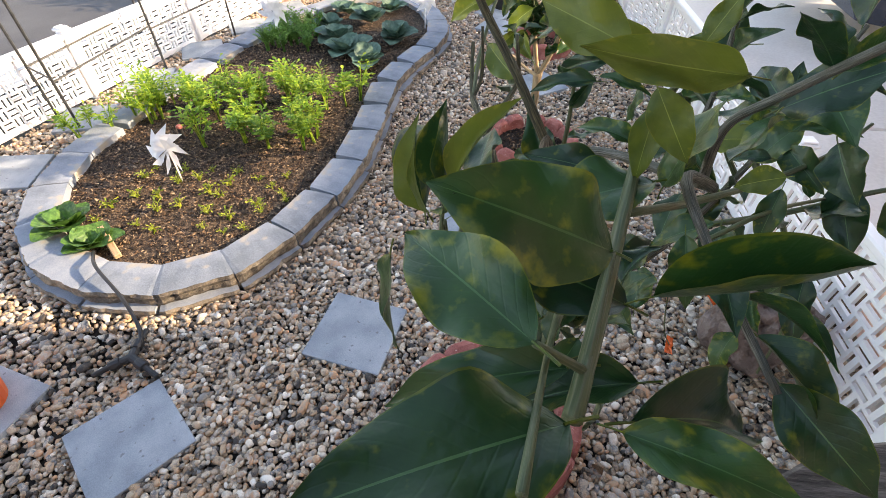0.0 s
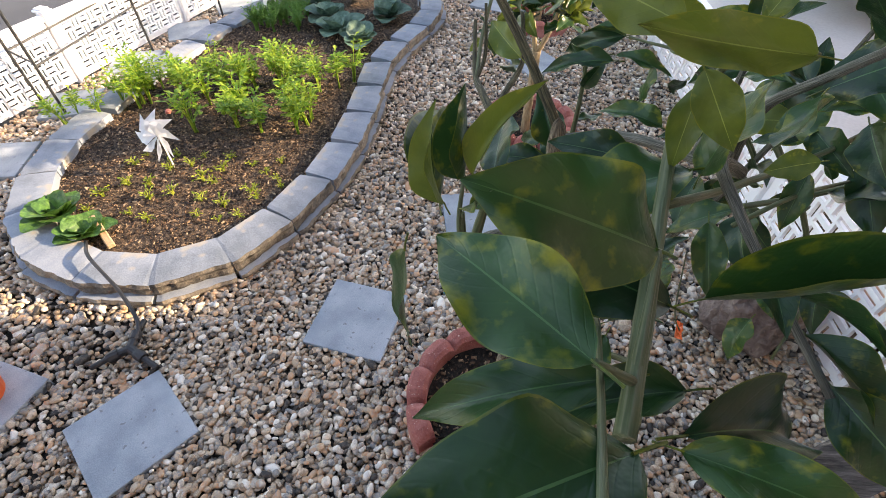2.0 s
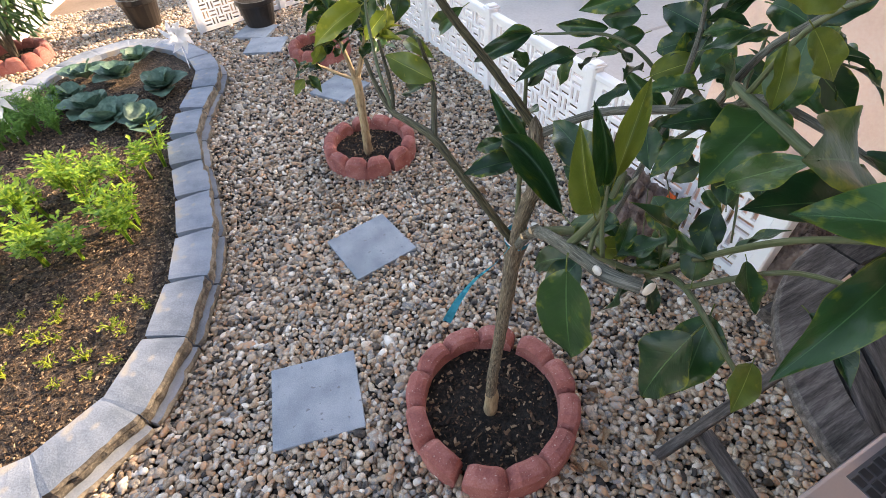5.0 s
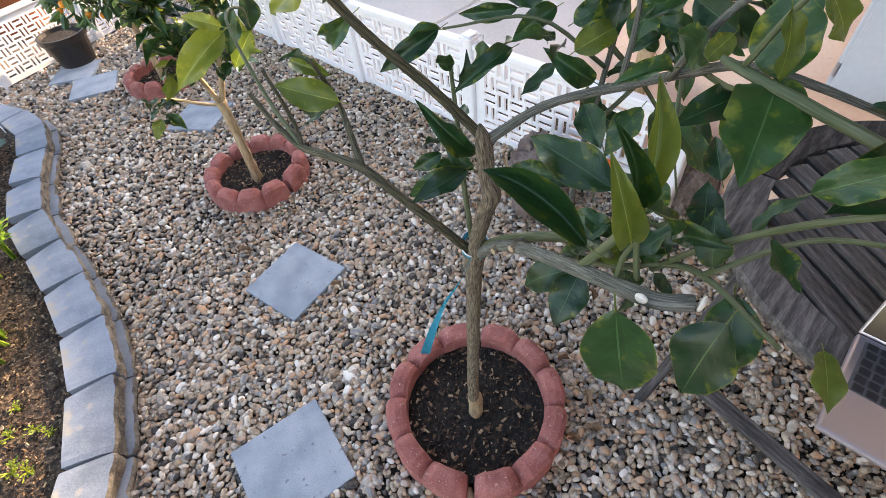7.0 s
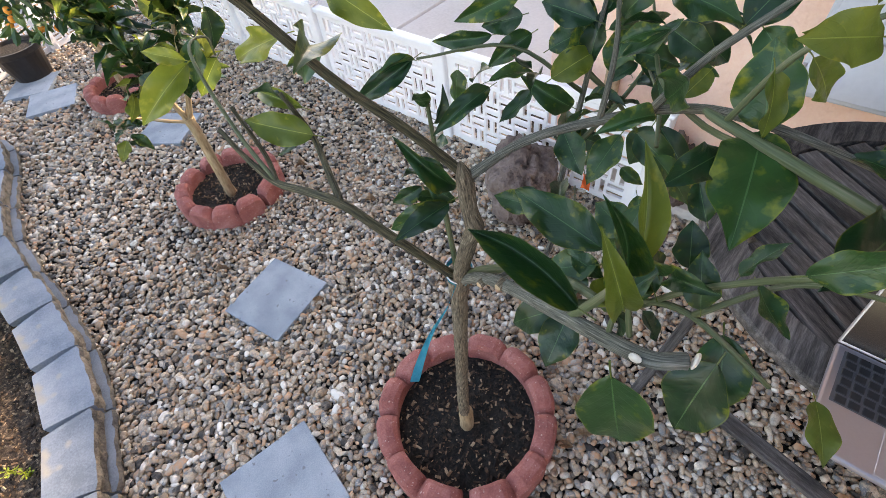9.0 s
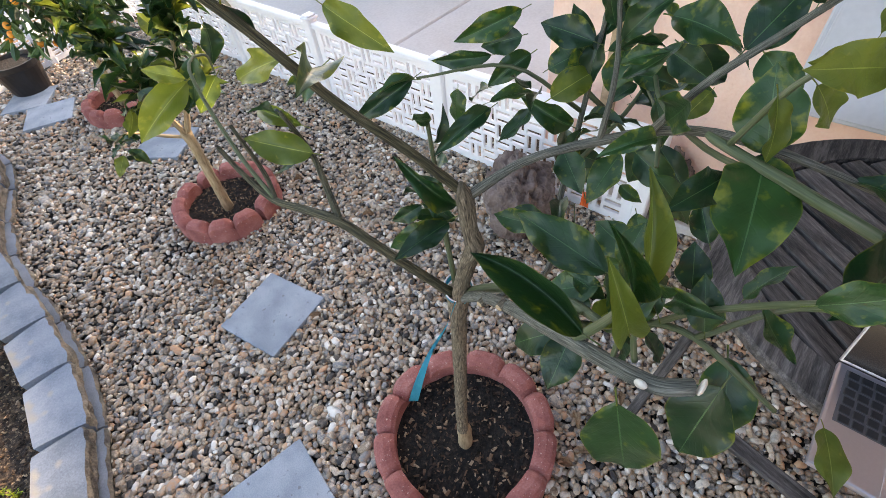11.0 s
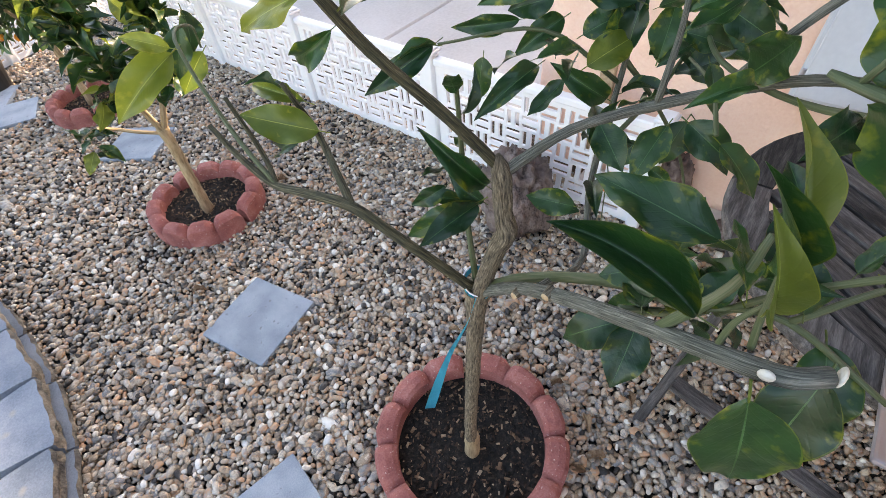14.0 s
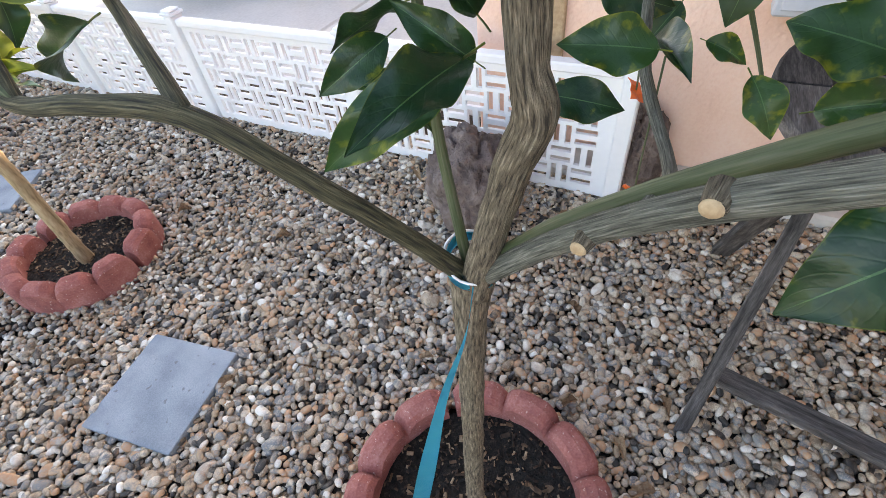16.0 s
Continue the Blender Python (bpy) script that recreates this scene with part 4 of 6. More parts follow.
limb(tree, [(-0.117, -0.342, 1.142, 0.0028), (-0.117, -0.342, 1.183, 0.0025), (-0.119, -0.352, 1.220, 0.002)], TWIG, name="twig", sides=8)
leaf(tree, (0.049, -0.372, 1.294), (-0.066, -0.396, 1.271), (-0.81, -0.20, 0.56), 2, 0.95)
leaf(tree, (0.056, -0.373, 1.290), (0.081, -0.347, 1.356), (-0.88, 0.12, 0.46), 2, 1.30)
leaf(tree, (-0.171, -0.366, 1.183), (-0.175, -0.400, 1.063), (-0.47, 0.03, 0.88), 7, 0.87)
leaf(tree, (-0.031, -0.441, 1.068), (-0.083, -0.439, 0.964), (-0.59, 0.16, 0.79), 0, 1.22)
leaf(tree, (0.002, -0.433, 1.075), (-0.055, -0.471, 1.006), (-0.56, -0.10, 0.82), 2, 1.09)
leaf(tree, (-0.142, -0.317, 1.204), (-0.150, -0.200, 1.241), (-0.63, -0.31, 0.72), 6, 0.64)
leaf(tree, (-0.092, -0.310, 1.231), (-0.081, -0.205, 1.243), (-0.54, -0.44, 0.72), 2, 0.71)
leaf(tree, (-0.056, -0.269, 1.050), (-0.093, -0.209, 1.006), (-0.32, -0.24, 0.92), 1, 1.30)
leaf(tree, (-0.061, -0.279, 1.057), (-0.119, -0.285, 1.007), (-0.36, -0.20, 0.91), 2, 1.12)
leaf(tree, (0.017, -0.022, 1.042), (-0.062, 0.058, 0.989), (-0.60, -0.48, 0.65), 1, 0.75)
leaf(tree, (0.012, -0.026, 1.045), (-0.090, -0.007, 1.044), (-0.43, -0.39, 0.82), 0, 0.77)
leaf(tree, (0.101, -0.131, 1.024), (0.073, -0.069, 1.035), (-0.65, -0.52, 0.55), 0, 1.15)
leaf(tree, (0.041, -0.370, 1.107), (0.065, -0.351, 1.154), (-0.49, -0.14, 0.86), 2, 1.23)
leaf(tree, (0.128, -0.269, 1.247), (0.080, -0.302, 1.315), (-0.86, -0.04, 0.51), 4, 0.95)
leaf(tree, (0.488, -0.172, 1.159), (0.535, -0.263, 1.087), (-0.84, -0.13, 0.53), 1, 1.08)
leaf(tree, (-0.007, -0.401, 1.108), (0.016, -0.376, 1.164), (-0.50, 0.07, 0.86), 0, 1.14)
leaf(tree, (0.049, 0.246, 1.216), (0.016, 0.343, 1.145), (-0.43, -0.83, 0.35), 3, 0.76)
leaf(tree, (0.127, 0.126, 1.189), (0.031, 0.187, 1.137), (-0.45, -0.73, 0.52), 1, 0.64)
leaf(tree, (-0.026, 0.238, 1.094), (-0.095, 0.329, 1.130), (-0.46, -0.77, 0.44), 0, 0.95, True)
leaf(tree, (0.008, 0.303, 1.107), (-0.022, 0.414, 1.127), (-0.43, -0.77, 0.47), 5, 0.79, True)
leaf(tree, (-0.113, 0.064, 1.346), (-0.131, 0.178, 1.297), (-0.45, -0.66, 0.60), 2, 0.48, True)
leaf(tree, (-0.003, 0.129, 1.348), (0.008, 0.034, 1.307), (-0.73, -0.53, 0.43), 0, 0.75, True)
leaf(tree, (-0.004, -0.471, 1.309), (-0.115, -0.486, 1.367), (-0.29, -0.53, 0.80), 2, 1.00)
leaf(tree, (-0.061, -0.564, 1.338), (-0.134, -0.498, 1.344), (-0.21, -0.44, 0.87), 0, 1.00)
leaf(tree, (0.012, -0.484, 1.274), (-0.095, -0.458, 1.303), (-0.24, -0.38, 0.89), 0, 0.90)
leaf(tree, (-0.047, -0.594, 1.326), (-0.152, -0.643, 1.345), (-0.15, -0.10, 0.98), 2, 0.89)
leaf(tree, (-0.030, -0.536, 1.276), (-0.147, -0.550, 1.249), (-0.12, -0.21, 0.97), 1, 0.65)
leaf(tree, (0.016, -0.530, 1.256), (-0.081, -0.540, 1.231), (-0.16, -0.16, 0.97), 3, 0.81)
leaf(tree, (-0.073, -0.521, 1.230), (-0.093, -0.573, 1.227), (-0.19, -0.28, 0.94), 5, 1.11)
leaf(tree, (-0.064, -0.511, 1.136), (-0.113, -0.534, 1.130), (-0.12, -0.23, 0.97), 2, 0.89, 2)
leaf(tree, (0.003, -0.560, 1.264), (0.109, -0.535, 1.236), (-0.32, -0.16, 0.93), 3, 0.86)
leaf(tree, (-0.010, -0.575, 1.283), (0.071, -0.605, 1.290), (-0.33, -0.12, 0.94), 0, 0.72)
leaf(tree, (0.050, -0.427, 1.405), (-0.049, -0.436, 1.418), (-0.51, -0.73, 0.45), 4, 0.52, 2)
leaf(tree, (0.022, -0.381, 1.375), (0.050, -0.406, 1.333), (-0.50, -0.68, 0.53), 2, 0.89, 2)
leaf(tree, (0.034, -0.361, 1.355), (0.028, -0.381, 1.298), (-0.46, -0.69, 0.56), 0, 0.76, 2)
leaf(tree, (-0.010, -0.408, 1.410), (-0.063, -0.378, 1.425), (-0.38, -0.82, 0.42), 0, 1.00, 2)
leaf(tree, (0.033, -0.398, 1.410), (0.044, -0.396, 1.439), (-0.56, -0.74, 0.37), 2, 0.89, 2)
leaf(tree, (0.012, -0.395, 1.397), (-0.032, -0.377, 1.415), (-0.43, -0.79, 0.43), 0, 0.90, 2)
leaf(tree, (0.058, -0.077, 1.239), (-0.030, -0.059, 1.223), (-0.15, -0.52, 0.84), 1, 0.65)
leaf(tree, (0.060, -0.074, 1.245), (0.125, -0.104, 1.244), (-0.22, -0.50, 0.84), 1, 0.52)
leaf(tree, (0.057, -0.280, 1.272), (0.005, -0.250, 1.279), (-0.22, -0.46, 0.86), 3, 0.90)
leaf(tree, (0.017, -0.354, 1.286), (-0.053, -0.333, 1.291), (-0.23, -0.51, 0.83), 0, 0.84)
leaf(tree, (-0.112, -0.345, 1.258), (-0.072, -0.321, 1.338), (-0.60, -0.50, 0.45), 5, 0.70, 2)
leaf(tree, (-0.119, -0.339, 1.248), (-0.128, -0.314, 1.323), (-0.70, -0.60, 0.30), 6, 0.62)
leaf(tree, (-0.135, -0.350, 1.228), (-0.160, -0.335, 1.312), (-0.75, -0.50, 0.40), 5, 0.80, 2)
limb(tree, [(-0.118, -0.36, 1.168, 0.003), (-0.122, -0.352, 1.21, 0.0024), (-0.120, -0.346, 1.25, 0.0018)], TWIG, name="twig", sides=6)
leaf(tree, (-0.113, -0.338, 1.215), (-0.066, -0.314, 1.236), (-0.08, -0.57, 0.82), 2, 0.75)
leaf(tree, (0.153, -0.268, 1.150), (0.156, -0.333, 1.094), (-0.43, -0.49, 0.76), 0, 0.84)
leaf(tree, (0.380, -0.146, 1.155), (0.392, -0.224, 1.092), (-0.58, -0.50, 0.64), 2, 0.86)
leaf(tree, (0.018, -0.497, 1.299), (0.118, -0.497, 1.346), (-0.30, -0.21, 0.93), 6, 0.50)
leaf(tree, (0.251, -0.220, 1.067), (0.287, -0.266, 1.059), (-0.44, -0.42, 0.79), 2, 0.80)
leaf(tree, (0.266, -0.213, 1.183), (0.250, -0.248, 1.124), (-0.52, -0.53, 0.67), 0, 0.84)
leaf(tree, (0.254, -0.186, 1.206), (0.216, -0.164, 1.193), (-0.33, -0.40, 0.85), 1, 0.87)
leaf(tree, (0.279, -0.163, 1.231), (0.324, -0.193, 1.255), (-0.38, -0.40, 0.83), 3, 0.81)
leaf(tree, (0.315, -0.178, 1.190), (0.346, -0.214, 1.185), (-0.46, -0.43, 0.78), 1, 0.87)
leaf(tree, (0.254, -0.136, 1.242), (0.293, -0.165, 1.250), (-0.43, -0.50, 0.75), 1, 0.87)
leaf(tree, (-0.108, -0.438, 1.310), (-0.109, -0.480, 1.357), (-0.15, -0.61, 0.78), 2, 0.71)
leaf(tree, (0.034, -0.026, 1.063), (-0.027, 0.021, 1.157), (-0.73, -0.38, 0.57), 3, 0.62)
leaf(tree, (0.031, -0.005, 1.076), (0.017, 0.029, 1.111), (-0.45, -0.60, 0.66), 0, 0.97)
leaf(tree, (0.028, -0.026, 1.036), (0.006, 0.017, 1.077), (-0.79, 0.04, 0.61), 1, 0.94)
leaf(tree, (0.011, 0.028, 1.054), (-0.033, 0.059, 1.030), (-0.53, -0.69, 0.49), 1, 1.03)
leaf(tree, (0.188, -0.031, 0.933), (0.198, -0.108, 0.924), (-0.67, -0.23, 0.70), 2, 1.06)
leaf(tree, (0.388, -0.193, 1.024), (0.356, -0.177, 0.948), (-0.96, 0.12, 0.26), 0, 1.30)
leaf(tree, (0.372, -0.209, 1.039), (0.341, -0.290, 0.985), (-0.58, 0.05, 0.81), 1, 0.90)
leaf(tree, (0.357, -0.038, 0.982), (0.360, -0.125, 0.961), (-0.96, -0.03, 0.29), 1, 1.30)
leaf(tree, (0.383, -0.127, 0.962), (0.353, -0.093, 0.910), (-0.88, -0.07, 0.47), 0, 1.30)
leaf(tree, (0.368, -0.163, 0.927), (0.359, -0.212, 0.913), (-0.72, 0.16, 0.67), 3, 1.30)
leaf(tree, (0.333, -0.217, 0.908), (0.298, -0.258, 0.859), (-0.84, -0.21, 0.50), 1, 1.29)
leaf(tree, (0.132, -0.276, 1.019), (0.151, -0.204, 1.033), (-0.72, -0.27, 0.64), 2, 1.30)
leaf(tree, (0.093, -0.279, 1.034), (0.124, -0.278, 1.094), (-0.75, 0.14, 0.65), 0, 1.30)
leaf(tree, (0.136, -0.240, 0.976), (0.119, -0.292, 1.004), (-0.79, 0.27, 0.56), 3, 1.30)
leaf(tree, (0.268, 0.012, 1.226), (0.230, 0.066, 1.211), (-0.81, -0.42, 0.40), 0, 1.30)
leaf(tree, (0.235, 0.048, 1.200), (0.174, 0.129, 1.191), (-0.77, -0.60, 0.23), 1, 0.64)
leaf(tree, (0.266, -0.007, 1.202), (0.200, 0.032, 1.169), (-0.57, -0.52, 0.64), 3, 1.08)
leaf(tree, (0.279, 0.021, 1.260), (0.195, 0.090, 1.225), (-0.61, -0.72, 0.34), 1, 0.77)
leaf(tree, (0.269, -0.038, 1.182), (0.305, -0.086, 1.215), (-0.64, -0.30, 0.71), 0, 1.27)
leaf(tree, (0.239, -0.063, 1.154), (0.300, -0.108, 1.190), (-0.63, -0.35, 0.70), 0, 1.19, True)
leaf(tree, (0.302, -0.201, 1.239), (0.299, -0.271, 1.211), (-0.87, -0.04, 0.49), 0, 1.24)
leaf(tree, (0.279, -0.165, 1.209), (0.289, -0.233, 1.200), (-0.76, -0.27, 0.59), 1, 1.15)
leaf(tree, (0.260, -0.151, 1.178), (0.291, -0.148, 1.242), (-0.74, -0.33, 0.58), 0, 1.30)
leaf(tree, (0.244, -0.211, 1.307), (0.232, -0.293, 1.304), (-0.60, -0.53, 0.61), 1, 1.30)
leaf(tree, (0.226, -0.195, 1.108), (0.157, -0.182, 1.056), (-0.85, 0.01, 0.53), 0, 1.04)
leaf(tree, (0.219, -0.219, 1.125), (0.205, -0.290, 1.093), (-0.83, -0.07, 0.56), 1, 1.30)
leaf(tree, (0.212, -0.107, 1.089), (0.175, -0.165, 1.052), (-0.74, -0.20, 0.64), 0, 1.25)
leaf(tree, (0.060, -0.364, 1.165), (0.086, -0.333, 1.198), (-0.73, 0.03, 0.68), 3, 1.30)
leaf(tree, (-0.013, -0.250, 1.098), (-0.014, -0.295, 1.091), (-0.45, -0.02, 0.89), 1, 1.30)
leaf(tree, (-0.008, -0.281, 1.098), (-0.036, -0.220, 1.073), (-0.57, 0.08, 0.82), 0, 1.27)
leaf(tree, (0.234, -0.033, 1.128), (0.185, -0.006, 1.080), (-0.77, 0.09, 0.63), 4, 0.79)
leaf(tree, (0.293, -0.098, 1.230), (0.286, -0.006, 1.245), (-0.68, -0.54, 0.49), 0, 1.03)
leaf(tree, (0.207, -0.287, 1.249), (0.171, -0.274, 1.226), (-0.93, -0.26, 0.27), 0, 1.30, True)
leaf(tree, (-0.066, 0.520, 1.167), (-0.198, 0.531, 1.108), (-0.45, -0.75, 0.45), 3, 1.0, True)
leaf(tree, (0.024, 0.609, 1.112), (-0.045, 0.625, 1.050), (-0.4, -0.75, 0.5), 1, 1.1, True)
leaf(tree, (-0.017, 0.301, 1.053), (-0.043, 0.390, 1.003), (-0.4, -0.6, 0.65), 3, 0.8)
leaf(tree, (-0.02, 0.55, 1.19), (-0.06, 0.57, 1.10), (-0.5, -0.7, 0.4), 0, 0.9)
leaf(tree, (-0.08, 0.48, 1.19), (-0.13, 0.52, 1.22), (-0.5, -0.6, 0.5), 1, 0.9, True)
rng = random.Random(11)
spray(tree, rng, [(0.22, -0.11, 0.98, 0), (0.29, -0.10, 1.15, 0), (0.33, -0.10, 1.33, 0)], 16, 0.085)
spray(tree, rng, [(0.30, -0.13, 1.07, 0), (0.46, -0.17, 1.17, 0), (0.58, -0.2, 1.14, 0)], 14, 0.08)
spray(tree, rng, [(0.26, -0.06, 1.15, 0), (0.13, 0.12, 1.19, 0)], 5, 0.07)
spray(tree, rng, [(0.14, -0.29, 1.30, 0), (0.15, -0.40, 1.43, 0)], 5, 0.065)
spray(tree, rng, [(0.155, -0.19, 1.25, 0), (0.15, -0.18, 1.37, 0)], 7, 0.062)
spray(tree, rng, [(0.082, -0.422, 1.275, 0), (0.11, -0.52, 1.24, 0)], 4, 0.075)
spray(tree, rng, [(-0.01, -0.36, 1.09, 0), (0.02, -0.44, 1.18, 0)], 4, 0.075)
spray(tree, rng, [(-0.08, -0.28, 1.10, 0), (0.0, -0.35, 1.06, 0)], 9, 0.075, 0.2)
spray(tree, rng, [(-0.01, -0.33, 1.06, 0), (0.02, -0.36, 1.12, 0)], 4, 0.075)
spray(tree, rng, [(0.05, 0.02, 0.95, 0), (0.05, 0.03, 1.2, 0)], 6, 0.06)
spray(tree, rng, [(-0.12, 0.02, 1.34, 0), (-0.21, 0.07, 1.48, 0)], 5, 0.09, 0.6)
spray(tree, rng, [(-0.03, 0.27, 1.1, 0), (-0.03, 0.29, 1.16, 0)], 3, 0.05, 0.8)

# ---- more materials ----
FOIL = surface("silver_foil", [(0.3, (0.86, 0.87, 0.88)), (0.7, (0.94, 0.94, 0.95))], scale=20, rough=0.30, bump=0.15, metal=0.25, fine=60)
BLACK = surface("black_plastic", [(0.3, (0.012, 0.012, 0.013)), (0.7, (0.03, 0.03, 0.032))], scale=20, rough=0.5, bump=0.1)
POLE = surface("black_coated_steel", [(0.3, (0.012, 0.014, 0.016)), (0.7, (0.04, 0.045, 0.05))], scale=30, rough=0.45, bump=0.2)
ORANGE = surface("orange_plastic", [(0.3, (0.72, 0.10, 0.015)), (0.7, (0.86, 0.17, 0.03))], scale=8, rough=0.45, bump=0.1)
FRUIT = surface("orange_peel", [(0.3, (0.75, 0.22, 0.02)), (0.7, (0.90, 0.36, 0.04))], scale=20, rough=0.5, bump=0.3, fine=400, distance=0.001)
METAL = surface("aluminium", [(0.3, (0.50, 0.48, 0.52)), (0.7, (0.56, 0.54, 0.58))], scale=4, rough=0.38, bump=0.02, metal=0.85, fine=300)
KEY = surface("black_key", [(0.3, (0.012, 0.012, 0.014)), (0.7, (0.022, 0.022, 0.025))], scale=30, rough=0.55, bump=0.05)
KEYWELL = surface("keyboard_well", [(0.3, (0.10, 0.10, 0.11)), (0.7, (0.14, 0.14, 0.15))], scale=30, rough=0.5, bump=0.05, metal=0.4)
GLASS = surface("dark_screen", [(0.3, (0.008, 0.008, 0.01)), (0.7, (0.012, 0.012, 0.014))], scale=3, rough=0.12, bump=0.0)
BOXPAINT = surface("grey_box_paint", [(0.3, (0.50, 0.53, 0.57)), (0.7, (0.60, 0.63, 0.67))], scale=3, fine=60, rough=0.55, bump=0.06)
RIBBON = surface("teal_ribbon", [(0.3, (0.01, 0.40, 0.56)), (0.7, (0.03, 0.55, 0.72))], scale=14, rough=0.45, bump=0.1, translucent=0.25)
HERB = surface("herb_leaf", [(0.3, (0.08, 0.21, 0.015)), (0.5, (0.20, 0.37, 0.03)), (0.7, (0.40, 0.52, 0.06))], scale=40, rough=0.5, bump=0.2, vary=0.4, island=True, translucent=0.35)
FEATHER = surface("carrot_leaf", [(0.3, (0.06, 0.20, 0.03)), (0.7, (0.16, 0.34, 0.06))], scale=40, rough=0.6, bump=0.2, vary=0.4, island=True, translucent=0.3)
CABBAGE = surface("cabbage_leaf", [(0.3, (0.045, 0.11, 0.075)), (0.5, (0.12, 0.22, 0.155)), (0.7, (0.26, 0.37, 0.27))], scale=14, rough=0.55, bump=0.6, vary=0.3, island=True, translucent=0.15,
                  distance=0.01)
SQUASH = surface("squash_leaf", [(0.3, (0.035, 0.11, 0.02)), (0.5, (0.09, 0.21, 0.04)), (0.7, (0.19, 0.31, 0.07))], scale=30, rough=0.5, bump=0.5, vary=0.4, island=True, translucent=0.2)
SEEDLING = surface("seedling_leaf", [(0.3, (0.16, 0.24, 0.02)), (0.7, (0.42, 0.46, 0.05))], scale=40, rough=0.5, bump=0.1, vary=0.4, island=True, translucent=0.35)
DARKPOT = surface("dark_brown_pot", [(0.3, (0.012, 0.009, 0.008)), (0.7, (0.03, 0.023, 0.019))], scale=6, rough=0.4, bump=0.1)
GLAZE = surface("brown_glaze", [(0.3, (0.16, 0.05, 0.025)), (0.7, (0.34, 0.12, 0.06))], scale=6, rough=0.15, bump=0.1)
TYRE = surface("tyre_rubber", [(0.3, (0.012, 0.012, 0.012)), (0.7, (0.03, 0.03, 0.03))], scale=20, rough=0.8, bump=0.3)
CARPAINT = surface("dark_blue_paint", [(0.3, (0.015, 0.02, 0.035)), (0.7, (0.03, 0.04, 0.06))], scale=3, rough=0.2, bump=0.0, coat=0.6)


# ---- citrus trees further along ----
def ball_leaves(bm, rng, centre, spread, count, size, width=0.45):
    """Many separate pointed blades scattered through an uneven cloud."""
    for k in range(count):
        d = Vector((rng.gauss(0, 1), rng.gauss(0, 1), rng.gauss(0, 1))).normalized() * rng.random() ** 0.45
        p = Vector(centre) + Vector((d.x * spread[0], d.y * spread[1], d.z * spread[2]))
        p += Vector((noise.noise(p * 3), noise.noise(p * 3 + Vector((9, 0, 0))), noise.noise(p * 3 + Vector((0, 9, 0))))) * 0.10
        x = (d + Vector((rng.gauss(0, 0.6), rng.gauss(0, 0.6), rng.gauss(-0.3, 0.5)))).normalized()
        y = x.cross(Vector((rng.gauss(0, 0.5), rng.gauss(0, 0.5), 1))).normalized()
        z = x.cross(y)
        s = size * rng.uniform(0.7, 1.25)
        w = s * width / 2
        a = [bm.verts.new(p), bm.verts.new(p + x * s * 0.35 + y * w + z * 0.1 * s), bm.verts.new(p + x * s * 0.75 + y * w * 0.8 + z * 0.08 * s), bm.verts.new(p + x * s - z * 0.06 * s),
             bm.verts.new(p + x * s * 0.75 - y * w * 0.8 + z * 0.08 * s), bm.verts.new(p + x * s * 0.35 - y * w + z * 0.1 * s), bm.verts.new(p + x * s * 0.5)]
        for i in range(6):
            bm.faces.new((a[6], a[i], a[(i + 1) % 6]))


CROWN = surface("distant_citrus_leaf", [(0.3, (0.018, 0.055, 0.02)), (0.55, (0.045, 0.11, 0.03)), (0.75, (0.13, 0.20, 0.04))], scale=6, rough=0.38, bump=0.2, vary=0.5, island=True,
                translucent=0.2)

tree_b = thing("citrus_tree", (0.17, 1.6, 0.03), "citrus tree with a smooth tan trunk and drooping pale leaves", "tree")
limb(tree_b, [(0.19, 1.65, 0.02, 0.026), (0.183, 1.62, 0.2, 0.022), (0.18, 1.59, 0.42, 0.021), (0.175, 1.58, 0.52, 0.024)], BARK2, "trunk", 12, n=24)
limb(tree_b, [(0.175, 1.58, 0.5, 0.013), (0.15, 1.60, 0.62, 0.011), (0.12, 1.62, 0.78, 0.009), (0.10, 1.62, 0.95, 0.006)], BARK2)
limb(tree_b, [(0.175, 1.58, 0.5, 0.012), (0.22, 1.56, 0.62, 0.011), (0.26, 1.52, 0.8, 0.008), (0.30, 1.5, 0.95, 0.005)], BARK2)
limb(tree_b, [(0.17, 1.585, 0.5, 0.008), (0.10, 1.63, 0.53, 0.007), (0.054, 1.682, 0.55, 0.006), (-0.02, 1.60, 0.62, 0.005), (-0.085, 1.494, 0.66, 0.003)], BARK2)
rng = random.Random(21)
spray(tree_b, rng, [(0.0, 1.58, 0.63, 0), (-0.085, 1.494, 0.64, 0)], 7, 0.07)
spray(tree_b, rng, [(0.14, 1.61, 0.66, 0), (0.10, 1.62, 0.95, 0)], 40, 0.115, 0.3)
spray(tree_b, rng, [(0.24, 1.54, 0.68, 0), (0.30, 1.5, 0.95, 0)], 38, 0.115, 0.3)
spray(tree_b, rng, [(0.10, 1.62, 0.9, 0), (0.02, 1.60, 1.15, 0)], 52, 0.11, 0.08)
spray(tree_b, rng, [(0.30, 1.5, 0.9, 0), (0.36, 1.45, 1.15, 0)], 48, 0.11, 0.08)
leaf(tree_b, (0.367, 1.541, 0.974), (0.236, 1.539, 0.885), (-0.09, -0.94, 0.32), 0, 1.30)
leaf(tree_b, (0.413, 1.495, 0.897), (0.377, 1.455, 0.758), (0.29, -0.46, 0.84), 1, 1.30)

